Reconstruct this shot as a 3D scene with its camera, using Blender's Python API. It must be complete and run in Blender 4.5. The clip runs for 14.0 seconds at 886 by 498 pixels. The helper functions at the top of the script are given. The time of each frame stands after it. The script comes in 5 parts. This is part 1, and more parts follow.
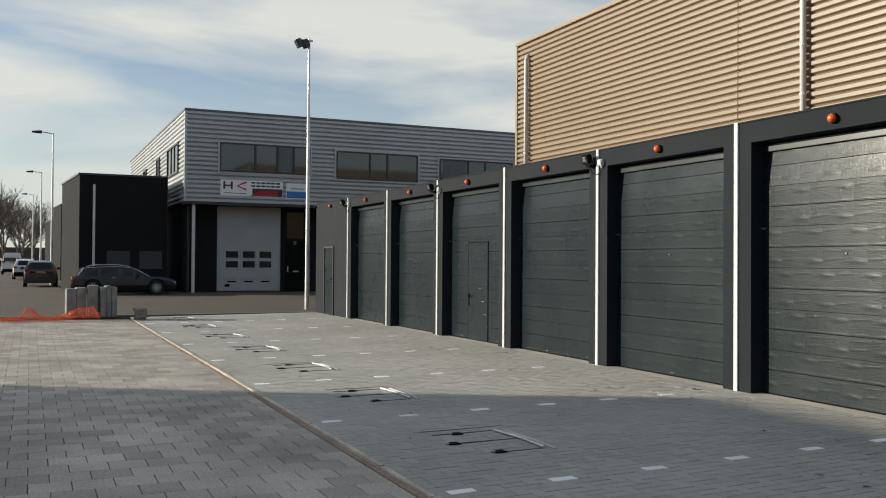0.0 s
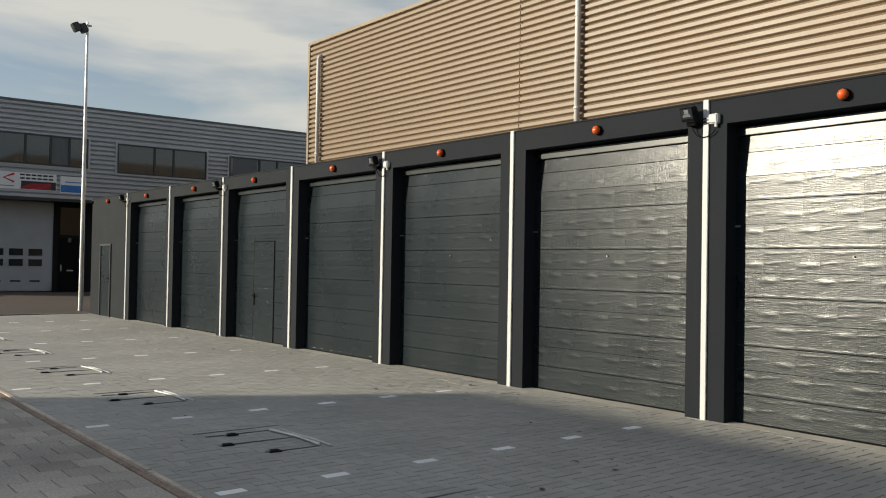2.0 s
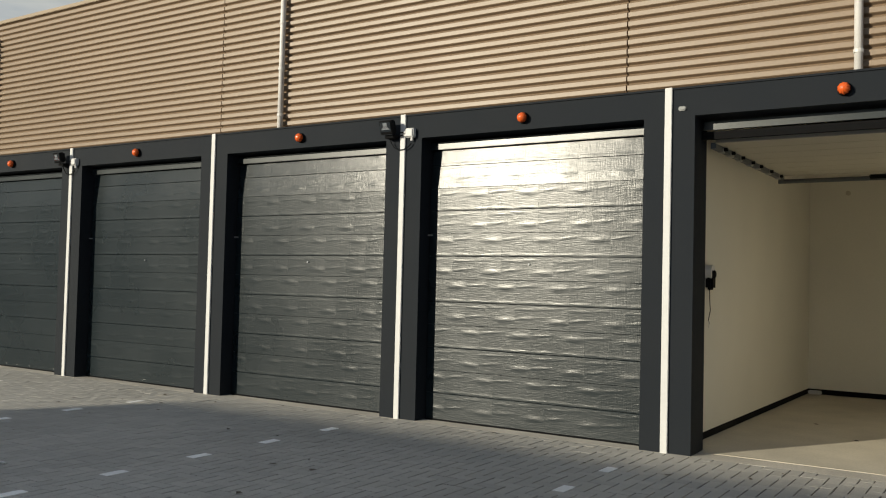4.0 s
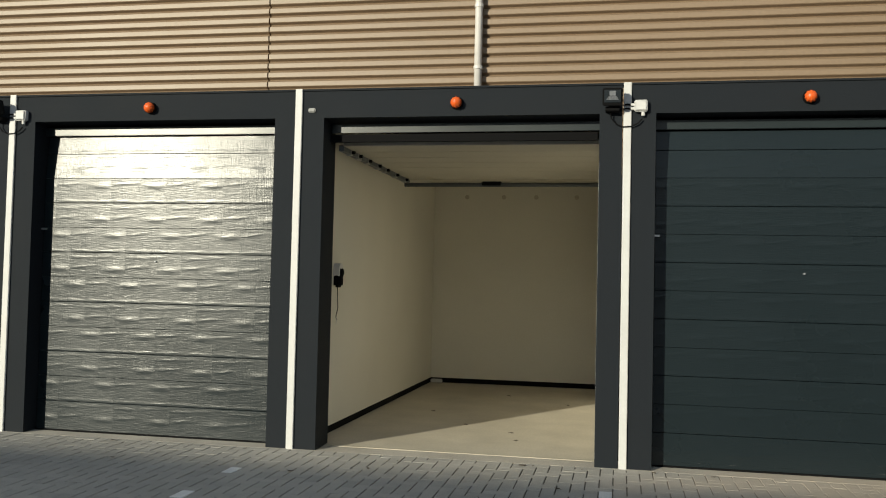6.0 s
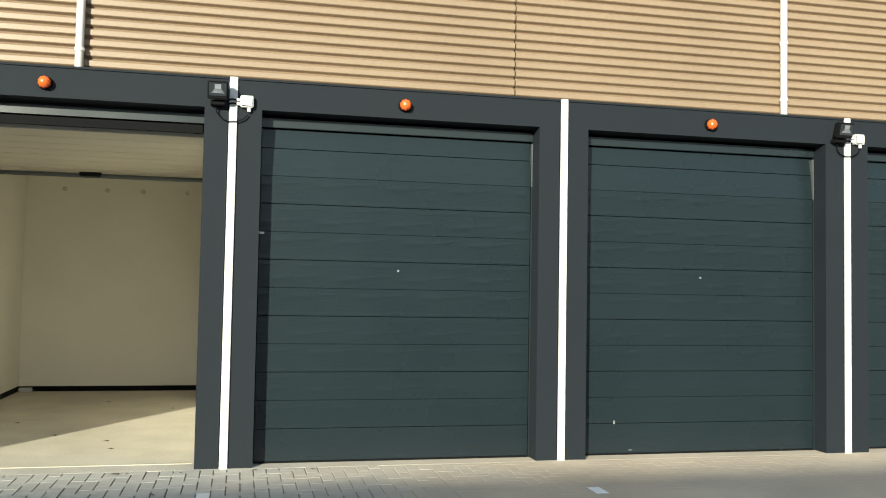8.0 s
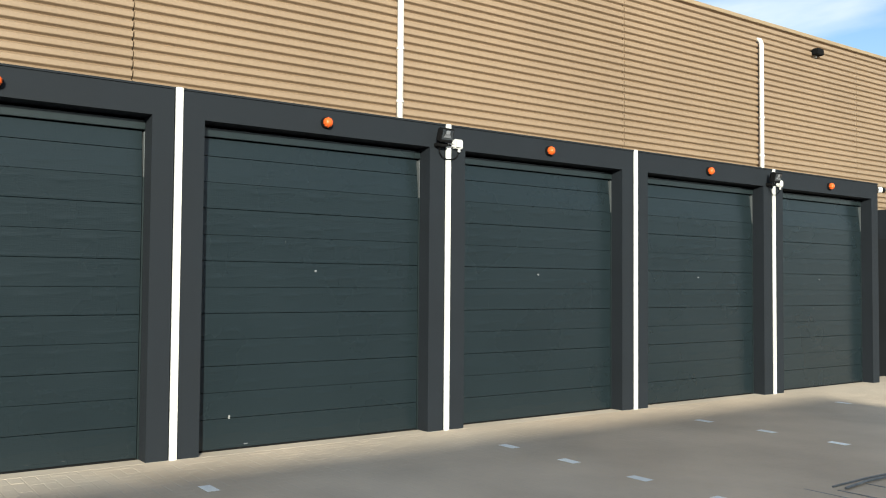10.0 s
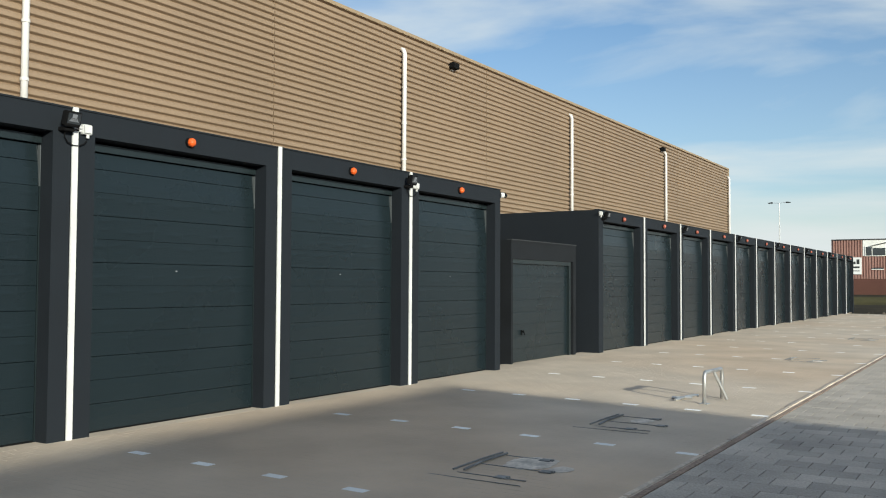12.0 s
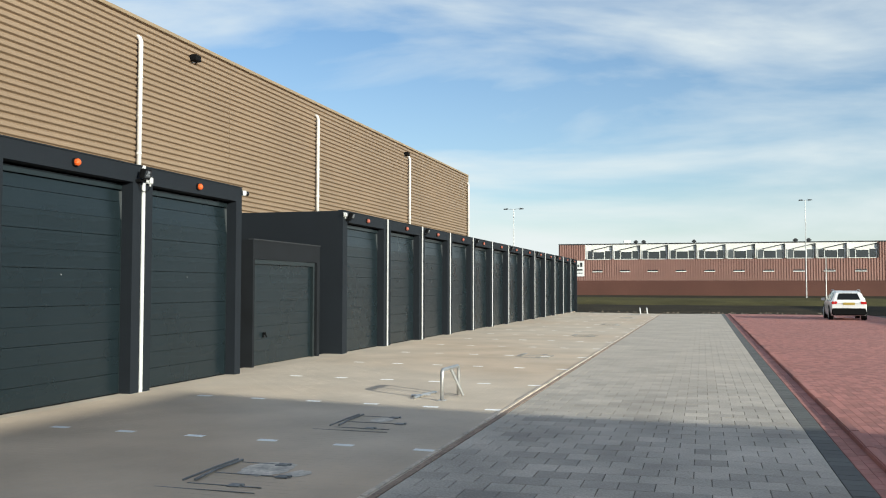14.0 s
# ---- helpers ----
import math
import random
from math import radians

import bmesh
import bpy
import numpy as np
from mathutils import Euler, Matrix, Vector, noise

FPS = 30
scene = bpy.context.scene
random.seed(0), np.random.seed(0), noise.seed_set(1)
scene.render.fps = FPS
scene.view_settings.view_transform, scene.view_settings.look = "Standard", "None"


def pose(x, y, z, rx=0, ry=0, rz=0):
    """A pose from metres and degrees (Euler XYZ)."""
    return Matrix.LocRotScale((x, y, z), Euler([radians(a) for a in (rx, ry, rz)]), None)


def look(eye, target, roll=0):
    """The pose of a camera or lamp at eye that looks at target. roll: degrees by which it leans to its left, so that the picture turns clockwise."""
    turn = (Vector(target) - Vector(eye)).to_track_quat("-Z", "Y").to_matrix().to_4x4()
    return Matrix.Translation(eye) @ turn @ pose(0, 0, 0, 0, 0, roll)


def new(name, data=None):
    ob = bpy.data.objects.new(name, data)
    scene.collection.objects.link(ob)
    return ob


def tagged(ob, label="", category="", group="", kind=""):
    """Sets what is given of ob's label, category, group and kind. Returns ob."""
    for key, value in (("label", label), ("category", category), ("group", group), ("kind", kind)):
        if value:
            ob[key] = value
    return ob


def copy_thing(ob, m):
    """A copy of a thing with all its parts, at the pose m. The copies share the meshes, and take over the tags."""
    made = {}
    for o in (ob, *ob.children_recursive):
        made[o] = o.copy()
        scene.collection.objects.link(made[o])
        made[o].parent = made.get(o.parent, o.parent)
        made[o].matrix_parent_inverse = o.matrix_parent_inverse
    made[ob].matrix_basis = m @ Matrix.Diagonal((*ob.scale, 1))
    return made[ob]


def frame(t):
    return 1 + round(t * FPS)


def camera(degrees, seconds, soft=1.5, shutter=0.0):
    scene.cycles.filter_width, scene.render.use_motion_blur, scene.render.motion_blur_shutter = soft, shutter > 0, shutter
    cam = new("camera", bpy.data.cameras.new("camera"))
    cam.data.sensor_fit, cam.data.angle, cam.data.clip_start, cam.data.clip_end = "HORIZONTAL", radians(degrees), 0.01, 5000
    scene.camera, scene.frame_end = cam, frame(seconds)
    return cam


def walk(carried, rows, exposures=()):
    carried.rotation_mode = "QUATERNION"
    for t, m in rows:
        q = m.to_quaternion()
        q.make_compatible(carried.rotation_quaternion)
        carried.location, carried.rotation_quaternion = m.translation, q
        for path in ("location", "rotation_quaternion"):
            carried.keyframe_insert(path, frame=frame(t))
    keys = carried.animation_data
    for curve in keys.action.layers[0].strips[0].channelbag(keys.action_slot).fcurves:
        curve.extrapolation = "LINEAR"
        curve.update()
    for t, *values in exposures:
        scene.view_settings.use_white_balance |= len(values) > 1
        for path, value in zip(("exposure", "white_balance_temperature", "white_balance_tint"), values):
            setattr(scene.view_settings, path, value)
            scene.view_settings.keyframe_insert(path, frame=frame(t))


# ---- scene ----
cam = camera(52.6, 14.0, soft=1.1)
PATH = [
    (0, (2.63, -7.982, 1.599), (0.814, -7.145, 1.627), 0.4),
    (0.5, (2.636, -7.998, 1.601), (0.86, -7.078, 1.629), 0.5),
    (1, (2.647, -8.0, 1.599), (0.924, -6.985, 1.627), 0.6),
    (1.5, (2.692, -8.006, 1.59), (1.037, -6.882, 1.62), 0.8),
    (2, (2.732, -7.888, 1.568), (1.153, -6.661, 1.606), 1.0),
    (2.2, (2.72, -7.91, 1.591), (1.181, -6.633, 1.63), 1.0),
    (4.3, (2.835, -7.966, 1.519), (1.835, -6.235, 1.591), 1.4),
    (4.5, (2.842, -7.966, 1.531), (1.912, -6.197, 1.6), 1.4),
    (5, (2.843, -7.928, 1.558), (2.093, -6.075, 1.623), 1.4),
    (5.5, (2.888, -7.914, 1.553), (2.322, -5.997, 1.625), 1.4),
    (6, (2.993, -7.887, 1.569), (2.605, -5.926, 1.646), 1.3),
    (6.5, (3.075, -7.885, 1.563), (2.87, -5.897, 1.646), 1.1),
    (7, (3.172, -7.905, 1.601), (3.169, -5.907, 1.676), 0.9),
    (7.5, (3.11, -7.856, 1.588), (3.347, -5.872, 1.667), 1.0),
    (8, (3.141, -7.839, 1.541), (3.579, -5.89, 1.636), 1.0),
    (10.3, (3.275, -7.923, 1.625), (4.548, -6.381, 1.697), 0.3),
    (10.5, (3.246, -7.96, 1.644), (4.583, -6.474, 1.713), 0.2),
    (11, (3.349, -7.933, 1.61), (4.826, -6.588, 1.687), 0.2),
    (11.5, (3.406, -7.916, 1.596), (5.001, -6.711, 1.674), 0.2),
    (12, (3.425, -7.926, 1.591), (5.116, -6.861, 1.669), 0.3),
    (12.5, (3.452, -7.927, 1.586), (5.221, -6.997, 1.667), 0.4),
    (13, (3.491, -7.949, 1.584), (5.321, -7.148, 1.67), 0.4),
    (13.5, (3.516, -7.903, 1.584), (5.402, -7.241, 1.673), 0.5),
    (14, (3.604, -7.917, 1.563), (5.524, -7.362, 1.648), 0.1),
]
walk(cam, [(t, look(eye, target, roll)) for t, eye, target, roll in PATH], [(0.0, 0.05, 6750, 3), (1.0, -0.06, 6800, 4), (2.2, -0.12, 7000, 4), (5.0, -0.28, 6950, 2), (6.0, -0.22, 6900, 0), (7.0, 0.08, 6650, -3), (7.5, 0.55, 6600, -4), (8.1, 0.82, 6600, -4), (10.5, 0.52, 6450, 0), (11.5, 0.17, 6300, 0), (12.5, 0.17, 6250, 0), (14.0, 0.33, 6250, 0)])

# ---- light ----
SUN_EL, SUN_SLOPE = radians(14.0), 0.575
heading = Vector((SUN_SLOPE, 1.0, 0)).normalized()
sun_way = heading * math.cos(SUN_EL) - Vector((0, 0, math.sin(SUN_EL)))
sun_data = bpy.data.lights.new("sun", "SUN")
sun_data.energy, sun_data.angle, sun_data.color = 5.6, radians(0.6), (1.0, 0.92, 0.81)
sun = new("sun", sun_data)
sun.matrix_world = look((0, -40, 30), Vector((0, -40, 30)) + sun_way)

world = bpy.data.worlds.new("sky")
scene.world = world
world.use_nodes = True
wn, wl = world.node_tree.nodes, world.node_tree.links
wn.clear()
w_out = wn.new("ShaderNodeOutputWorld")
w_bg = wn.new("ShaderNodeBackground")
w_bg.inputs["Strength"].default_value = 0.108
w_sky = wn.new("ShaderNodeTexSky")
w_sky.sky_type, w_sky.sun_disc = "NISHITA", False
w_sky.sun_elevation = SUN_EL
w_sky.sun_rotation = math.atan2(-heading.x, -heading.y)
w_sky.air_density, w_sky.dust_density, w_sky.ozone_density = 1.0, 0.6, 1.2
w_co = wn.new("ShaderNodeTexCoord")
w_map = wn.new("ShaderNodeMapping")
w_map.inputs["Scale"].default_value = (1.3, 1.0, 4.5)
w_map.inputs["Rotation"].default_value = (0.12, 0.06, 0.5)
w_noise = wn.new("ShaderNodeTexNoise")
w_noise.inputs["Scale"].default_value, w_noise.inputs["Detail"].default_value = 2.1, 7.0
w_noise.inputs["Roughness"].default_value, w_noise.inputs["Distortion"].default_value = 0.52, 0.35
w_ramp = wn.new("ShaderNodeMapRange")
w_ramp.inputs["From Min"].default_value, w_ramp.inputs["From Max"].default_value = 0.40, 0.64
w_ramp.inputs["To Max"].default_value = 0.88
w_mix = wn.new("ShaderNodeMix")
w_mix.data_type = "RGBA"
w_mix.inputs["B"].default_value = (6.5, 6.5, 6.6, 1)
wl.new(w_co.outputs["Generated"], w_map.inputs["Vector"])
wl.new(w_map.outputs["Vector"], w_noise.inputs["Vector"])
wl.new(w_noise.outputs["Fac"], w_ramp.inputs["Value"])
w_sep = wn.new("ShaderNodeSeparateXYZ")
w_low = wn.new("ShaderNodeMapRange")
w_low.inputs["From Min"].default_value, w_low.inputs["From Max"].default_value = 0.0, 0.32
w_low.inputs["To Min"].default_value, w_low.inputs["To Max"].default_value = 1.0, 0.0
w_add = wn.new("ShaderNodeMath")
w_add.operation, w_add.use_clamp = "ADD", True
wl.new(w_co.outputs["Generated"], w_sep.inputs[0])
wl.new(w_sep.outputs["Z"], w_low.inputs["Value"])
wl.new(w_ramp.outputs["Result"], w_add.inputs[0])
w_side = wn.new("ShaderNodeMapRange")
w_side.inputs["From Min"].default_value, w_side.inputs["From Max"].default_value = -1.0, 1.0
w_side.inputs["To Min"].default_value, w_side.inputs["To Max"].default_value = 0.66, 0.30
w_haze = wn.new("ShaderNodeMath")
w_haze.operation = "MULTIPLY"
wl.new(w_sep.outputs["X"], w_side.inputs["Value"])
wl.new(w_low.outputs["Result"], w_haze.inputs[0])
wl.new(w_side.outputs["Result"], w_haze.inputs[1])
wl.new(w_haze.outputs[0], w_add.inputs[1])
wl.new(w_add.outputs[0], w_mix.inputs["Factor"])
w_tint = wn.new("ShaderNodeMix")
w_tint.data_type, w_tint.blend_type = "RGBA", "MULTIPLY"
w_tint.inputs["Factor"].default_value = 1.0
w_tint.inputs["B"].default_value = (0.86, 0.98, 1.22, 1)
wl.new(w_sky.outputs["Color"], w_tint.inputs["A"])
wl.new(w_tint.outputs["Result"], w_mix.inputs["A"])
wl.new(w_mix.outputs["Result"], w_bg.inputs["Color"])
wl.new(w_bg.outputs["Background"], w_out.inputs["Surface"])


# ---- materials ----
def material(name, color, rough=0.7, metal=0.0, grain=0.15, grain_scale=40.0, stain=0.15, stain_scale=1.2, bump=0.1, bump_scale=None,
             stretch=(1, 1, 1), pieces=0.0, spec=0.5, coat=0.0):
    """Base colour with grain and stains at two scales, a fine relief, and a shift of tone from piece to piece."""
    m = bpy.data.materials.new(name)
    m.use_nodes = True
    n, l = m.node_tree.nodes, m.node_tree.links
    b = n["Principled BSDF"]
    b.inputs["Roughness"].default_value, b.inputs["Metallic"].default_value = rough, metal
    b.inputs["Specular IOR Level"].default_value = spec
    b.inputs["Coat Weight"].default_value = coat
    co = n.new("ShaderNodeTexCoord")
    mp = n.new("ShaderNodeMapping")
    mp.inputs["Scale"].default_value = stretch
    l.new(co.outputs["Object"], mp.inputs["Vector"])
    fine = n.new("ShaderNodeTexNoise")
    fine.inputs["Scale"].default_value, fine.inputs["Detail"].default_value = grain_scale, 4
    l.new(mp.outputs["Vector"], fine.inputs["Vector"])
    geo = n.new("ShaderNodeNewGeometry")
    wide = n.new("ShaderNodeTexNoise")
    wide.inputs["Scale"].default_value, wide.inputs["Detail"].default_value = stain_scale, 5
    l.new(geo.outputs["Position"], wide.inputs["Vector"])
    value = None
    terms = [(fine.outputs["Fac"], grain), (wide.outputs["Fac"], stain)]
    if pieces:
        info = n.new("ShaderNodeObjectInfo")
        add = n.new("ShaderNodeMath")
        add.operation = "ADD"
        l.new(info.outputs["Random"], add.inputs[0])
        l.new(geo.outputs["Random Per Island"], add.inputs[1])
        fract = n.new("ShaderNodeMath")
        fract.operation = "FRACT"
        l.new(add.outputs[0], fract.inputs[0])
        terms.append((fract.outputs[0], pieces))
    for socket, amount in terms:
        r = n.new("ShaderNodeMapRange")
        r.inputs["From Min"].default_value, r.inputs["From Max"].default_value = 0.25 if amount != pieces else 0, 0.75 if amount != pieces else 1
        r.inputs["To Min"].default_value, r.inputs["To Max"].default_value = 1 - amount, 1 + amount
        l.new(socket, r.inputs["Value"])
        if value is None:
            value = r.outputs["Result"]
        else:
            mul = n.new("ShaderNodeMath")
            mul.operation = "MULTIPLY"
            l.new(value, mul.inputs[0])
            l.new(r.outputs["Result"], mul.inputs[1])
            value = mul.outputs[0]
    hsv = n.new("ShaderNodeHueSaturation")
    hsv.inputs["Color"].default_value = (*color, 1)
    l.new(value, hsv.inputs["Value"])
    l.new(hsv.outputs["Color"], b.inputs["Base Color"])
    if bump:
        bp = n.new("ShaderNodeBump")
        bp.inputs["Strength"].default_value, bp.inputs["Distance"].default_value = bump, 0.01
        src = fine
        if bump_scale:
            src = n.new("ShaderNodeTexNoise")
            src.inputs["Scale"].default_value, src.inputs["Detail"].default_value = bump_scale, 4
            l.new(mp.outputs["Vector"], src.inputs["Vector"])
        l.new(src.outputs["Fac"], bp.inputs["Height"])
        l.new(bp.outputs["Normal"], b.inputs["Normal"])
    rr = n.new("ShaderNodeMapRange")
    rr.inputs["To Min"].default_value, rr.inputs["To Max"].default_value = max(0.02, rough - 0.08), min(1, rough + 0.08)
    l.new(wide.outputs["Fac"], rr.inputs["Value"])
    l.new(rr.outputs["Result"], b.inputs["Roughness"])
    return m


def glass_dark(name, color=(0.02, 0.025, 0.03), rough=0.03):
    return material(name, color, rough=rough, grain=0, stain=0.2, bump=0, spec=0.8, coat=0.3)


M_WALL = material("anthracite_stucco", (0.0078, 0.0110, 0.0155), rough=0.8, spec=0.3, grain=0.1, grain_scale=120, stain=0.12, stain_scale=1.5, bump=0.35, bump_scale=260)


def embossed_door(name, color, rough):
    """Coated steel with a rolled-in wood grain: fine weave, long grain, stepped blocks and a lens-shaped knot that repeat on each section."""
    m = material(name, color, rough=rough, spec=0.41, grain=0.04, grain_scale=60, stain=0.05, bump=0)
    n, l = m.node_tree.nodes, m.node_tree.links
    p = n["Principled BSDF"]
    co = n.new("ShaderNodeTexCoord")
    sep = n.new("ShaderNodeSeparateXYZ")
    l.new(co.outputs["Object"], sep.inputs[0])

    def calc(op, a, b=0.0):
        t = n.new("ShaderNodeMath")
        t.operation = op
        for i, v in enumerate((a, b)):
            if isinstance(v, (int, float)):
                t.inputs[i].default_value = v
            else:
                l.new(v, t.inputs[i])
        return t.outputs[0]

    def noise_of(scale, stretch, detail=2):
        mp = n.new("ShaderNodeMapping")
        mp.inputs["Scale"].default_value = stretch
        l.new(co.outputs["Object"], mp.inputs["Vector"])
        t = n.new("ShaderNodeTexNoise")
        t.inputs["Scale"].default_value, t.inputs["Detail"].default_value = scale, detail
        l.new(mp.outputs[0], t.inputs["Vector"])
        return t.outputs["Fac"]

    z = calc("SUBTRACT", sep.outputs["Z"], SECTION0)
    row = calc("FLOOR", calc("DIVIDE", z, 2 * PANEL))
    down = calc("SUBTRACT", 2 * PANEL, calc("FLOORED_MODULO", z, 2 * PANEL))
    wander = calc("MULTIPLY", noise_of(9, (1, 1, 1.5)), 0.016)
    xx = calc("FLOORED_MODULO", calc("ADD", sep.outputs["X"], calc("SUBTRACT", calc("MULTIPLY", row, 0.178), 0.528)), 0.602)
    dd = calc("ADD", down, calc("SUBTRACT", wander, 0.008))
    marks = None
    # lens-shaped knots, a rising wing beside each, and the long bright ribs near the folds: (x, depth, half width, half height, lift)
    for cx, cz, rx, rz, h in ((0.49, 0.076, 0.105, 0.026, 1.0), (0.12, 0.060, 0.12, 0.014, 0.5), (0.49, 0.412, 0.105, 0.026, 1.0), (0.12, 0.390, 0.12, 0.014, 0.5),
                              (0.46, 0.230, 0.15, 0.014, 0.5), (0.14, 0.228, 0.13, 0.014, 0.5), (0.14, 0.296, 0.13, 0.013, 0.4), (0.36, 0.284, 0.10, 0.012, 0.3)):
        u = calc("DIVIDE", calc("SUBTRACT", xx, cx), rx)
        tilt = calc("MULTIPLY", calc("SUBTRACT", xx, cx), 0.08) if cx < 0.13 else 0.0
        v = calc("DIVIDE", calc("SUBTRACT", calc("ADD", dd, tilt), cz), rz)
        d = calc("ADD", calc("MULTIPLY", u, u), calc("MULTIPLY", v, v))
        k = calc("MULTIPLY", h, calc("POWER", 2.718, calc("MULTIPLY", d, -1.0)))
        marks = k if marks is None else calc("ADD", marks, k)
    # each block is pressed a little steeper along its length and drops back at the next step
    saw = calc("SUBTRACT", calc("DIVIDE", xx, 0.602), 0.75)
    block = calc("MULTIPLY", saw, calc("SUBTRACT", calc("FLOORED_MODULO", down, PANEL), 0.11))
    last = None
    for height, strength, dist in ((marks, 1.0, 0.0024), (block, 1.0, 0.011), (noise_of(18, (0.35, 1, 4.0)), 0.5, 0.0010), (noise_of(60, (0.20, 1, 2.0)), 0.75, 0.0014), (noise_of(60, (2.2, 1, 0.12)), 0.8, 0.0007)):
        b = n.new("ShaderNodeBump")
        b.inputs["Strength"].default_value, b.inputs["Distance"].default_value = strength, dist
        l.new(height, b.inputs["Height"])
        if last:
            l.new(last.outputs["Normal"], b.inputs["Normal"])
        last = b
    l.new(last.outputs["Normal"], p.inputs["Normal"])
    tan = n.new("ShaderNodeTangent")
    tan.direction_type, tan.axis = "RADIAL", "Z"
    l.new(tan.outputs[0], p.inputs["Tangent"])
    p.inputs["Anisotropic"].default_value, p.inputs["Anisotropic Rotation"].default_value = 0.5, 0.25
    return m


SECTION0, PANEL = 0.07, 0.247
M_DOOR = embossed_door("anthracite_door_steel", (0.0104, 0.0168, 0.0202), 0.285)
M_SMALL = material("weathered_dark_wall", (0.0085, 0.0102, 0.0128), rough=0.88, spec=0.25, grain=0.15, grain_scale=80, stain=0.25, stain_scale=2.5, bump=0.3, bump_scale=200)
M_TOPRAIL = material("dark_top_rail", (0.0125, 0.019, 0.021), rough=0.3, grain=0.05, stain=0.1, bump=0.03)
M_RAIL = material("grey_door_rail", (0.09, 0.10, 0.105), rough=0.4, grain=0.05, stain=0.1, bump=0.02)
M_STRIP = material("white_joint_strip", (0.57, 0.57, 0.562), rough=0.55, grain=0.04, stain=0.08, stain_scale=3, bump=0.05)
M_BLACK = material("black_rubber", (0.006, 0.006, 0.0065), rough=0.85, spec=0.1, grain=0.1, stain=0.1, bump=0.05)
M_REFLECT = material("dull_reflector", (0.22, 0.23, 0.25), rough=0.35, metal=0.3, grain=0.05, stain=0.2, stain_scale=20, bump=0)
M_DULLER = material("duller_lamp_plastic", (0.36, 0.10, 0.065), rough=0.35, grain=0.1, grain_scale=60, stain=0.15, bump=0.2)
M_ORANGE = material("orange_lamp_plastic", (0.66, 0.105, 0.018), rough=0.25, grain=0.1, grain_scale=60, stain=0.1, bump=0.2)
M_STAIN = material("dried_cement", (0.58, 0.52, 0.455), rough=0.9, grain=0.3, grain_scale=25, stain=0.35, stain_scale=6, bump=0.1)
M_ROOM = material("cream_room_plaster", (0.70, 0.668, 0.585), rough=0.85, grain=0.03, grain_scale=80, stain=0.05, stain_scale=0.8, bump=0.06)
M_CONC = material("pale_concrete_floor", (0.52, 0.47, 0.38), rough=0.8, grain=0.1, grain_scale=50, stain=0.14, stain_scale=1.6, bump=0.1)
M_PANELIN = material("pale_panel_inside", (0.46, 0.43, 0.36), rough=0.6, grain=0.05, stain=0.08, bump=0.05)
M_GALV = material("galvanised_steel", (0.55, 0.55, 0.54), rough=0.42, metal=0.85, grain=0.12, grain_scale=50, stain=0.2, stain_scale=4, bump=0.05)
M_PIPE = material("pale_grey_downpipe", (0.60, 0.58, 0.56), rough=0.45, grain=0.05, stain=0.12, stain_scale=2, bump=0.03)
M_TAN = material("tan_coated_sheet", (0.237, 0.170, 0.113), rough=0.45, metal=0.0, spec=0.45, grain=0.05, grain_scale=20, stain=0.08, stain_scale=0.4, bump=0.03)
M_TANTRIM = material("tan_trim", (0.27, 0.20, 0.125), rough=0.5, grain=0.05, stain=0.1, bump=0.03)
M_SILVER = material("silver_grey_sheet", (0.40, 0.405, 0.42), rough=0.42, metal=0.3, grain=0.05, stain=0.08, stain_scale=0.4, bump=0.03)
M_BLACKWALL = material("black_brick_wall", (0.010, 0.0095, 0.0095), rough=0.9, spec=0.25, grain=0.25, grain_scale=14, stain=0.15, bump=0.3, stretch=(1, 1, 3))
M_FRAME = material("dark_window_frame", (0.03, 0.032, 0.034), rough=0.5, grain=0.05, stain=0.1, bump=0.03)
M_GLASS = glass_dark("window_glass")
M_CARGLASS = material("car_glass", (0.004, 0.0045, 0.005), rough=0.04, grain=0, stain=0.2, bump=0, spec=0.45)
M_GREYDOOR = material("light_grey_roller_door", (0.36, 0.37, 0.38), rough=0.5, grain=0.04, stain=0.08, bump=0.03)


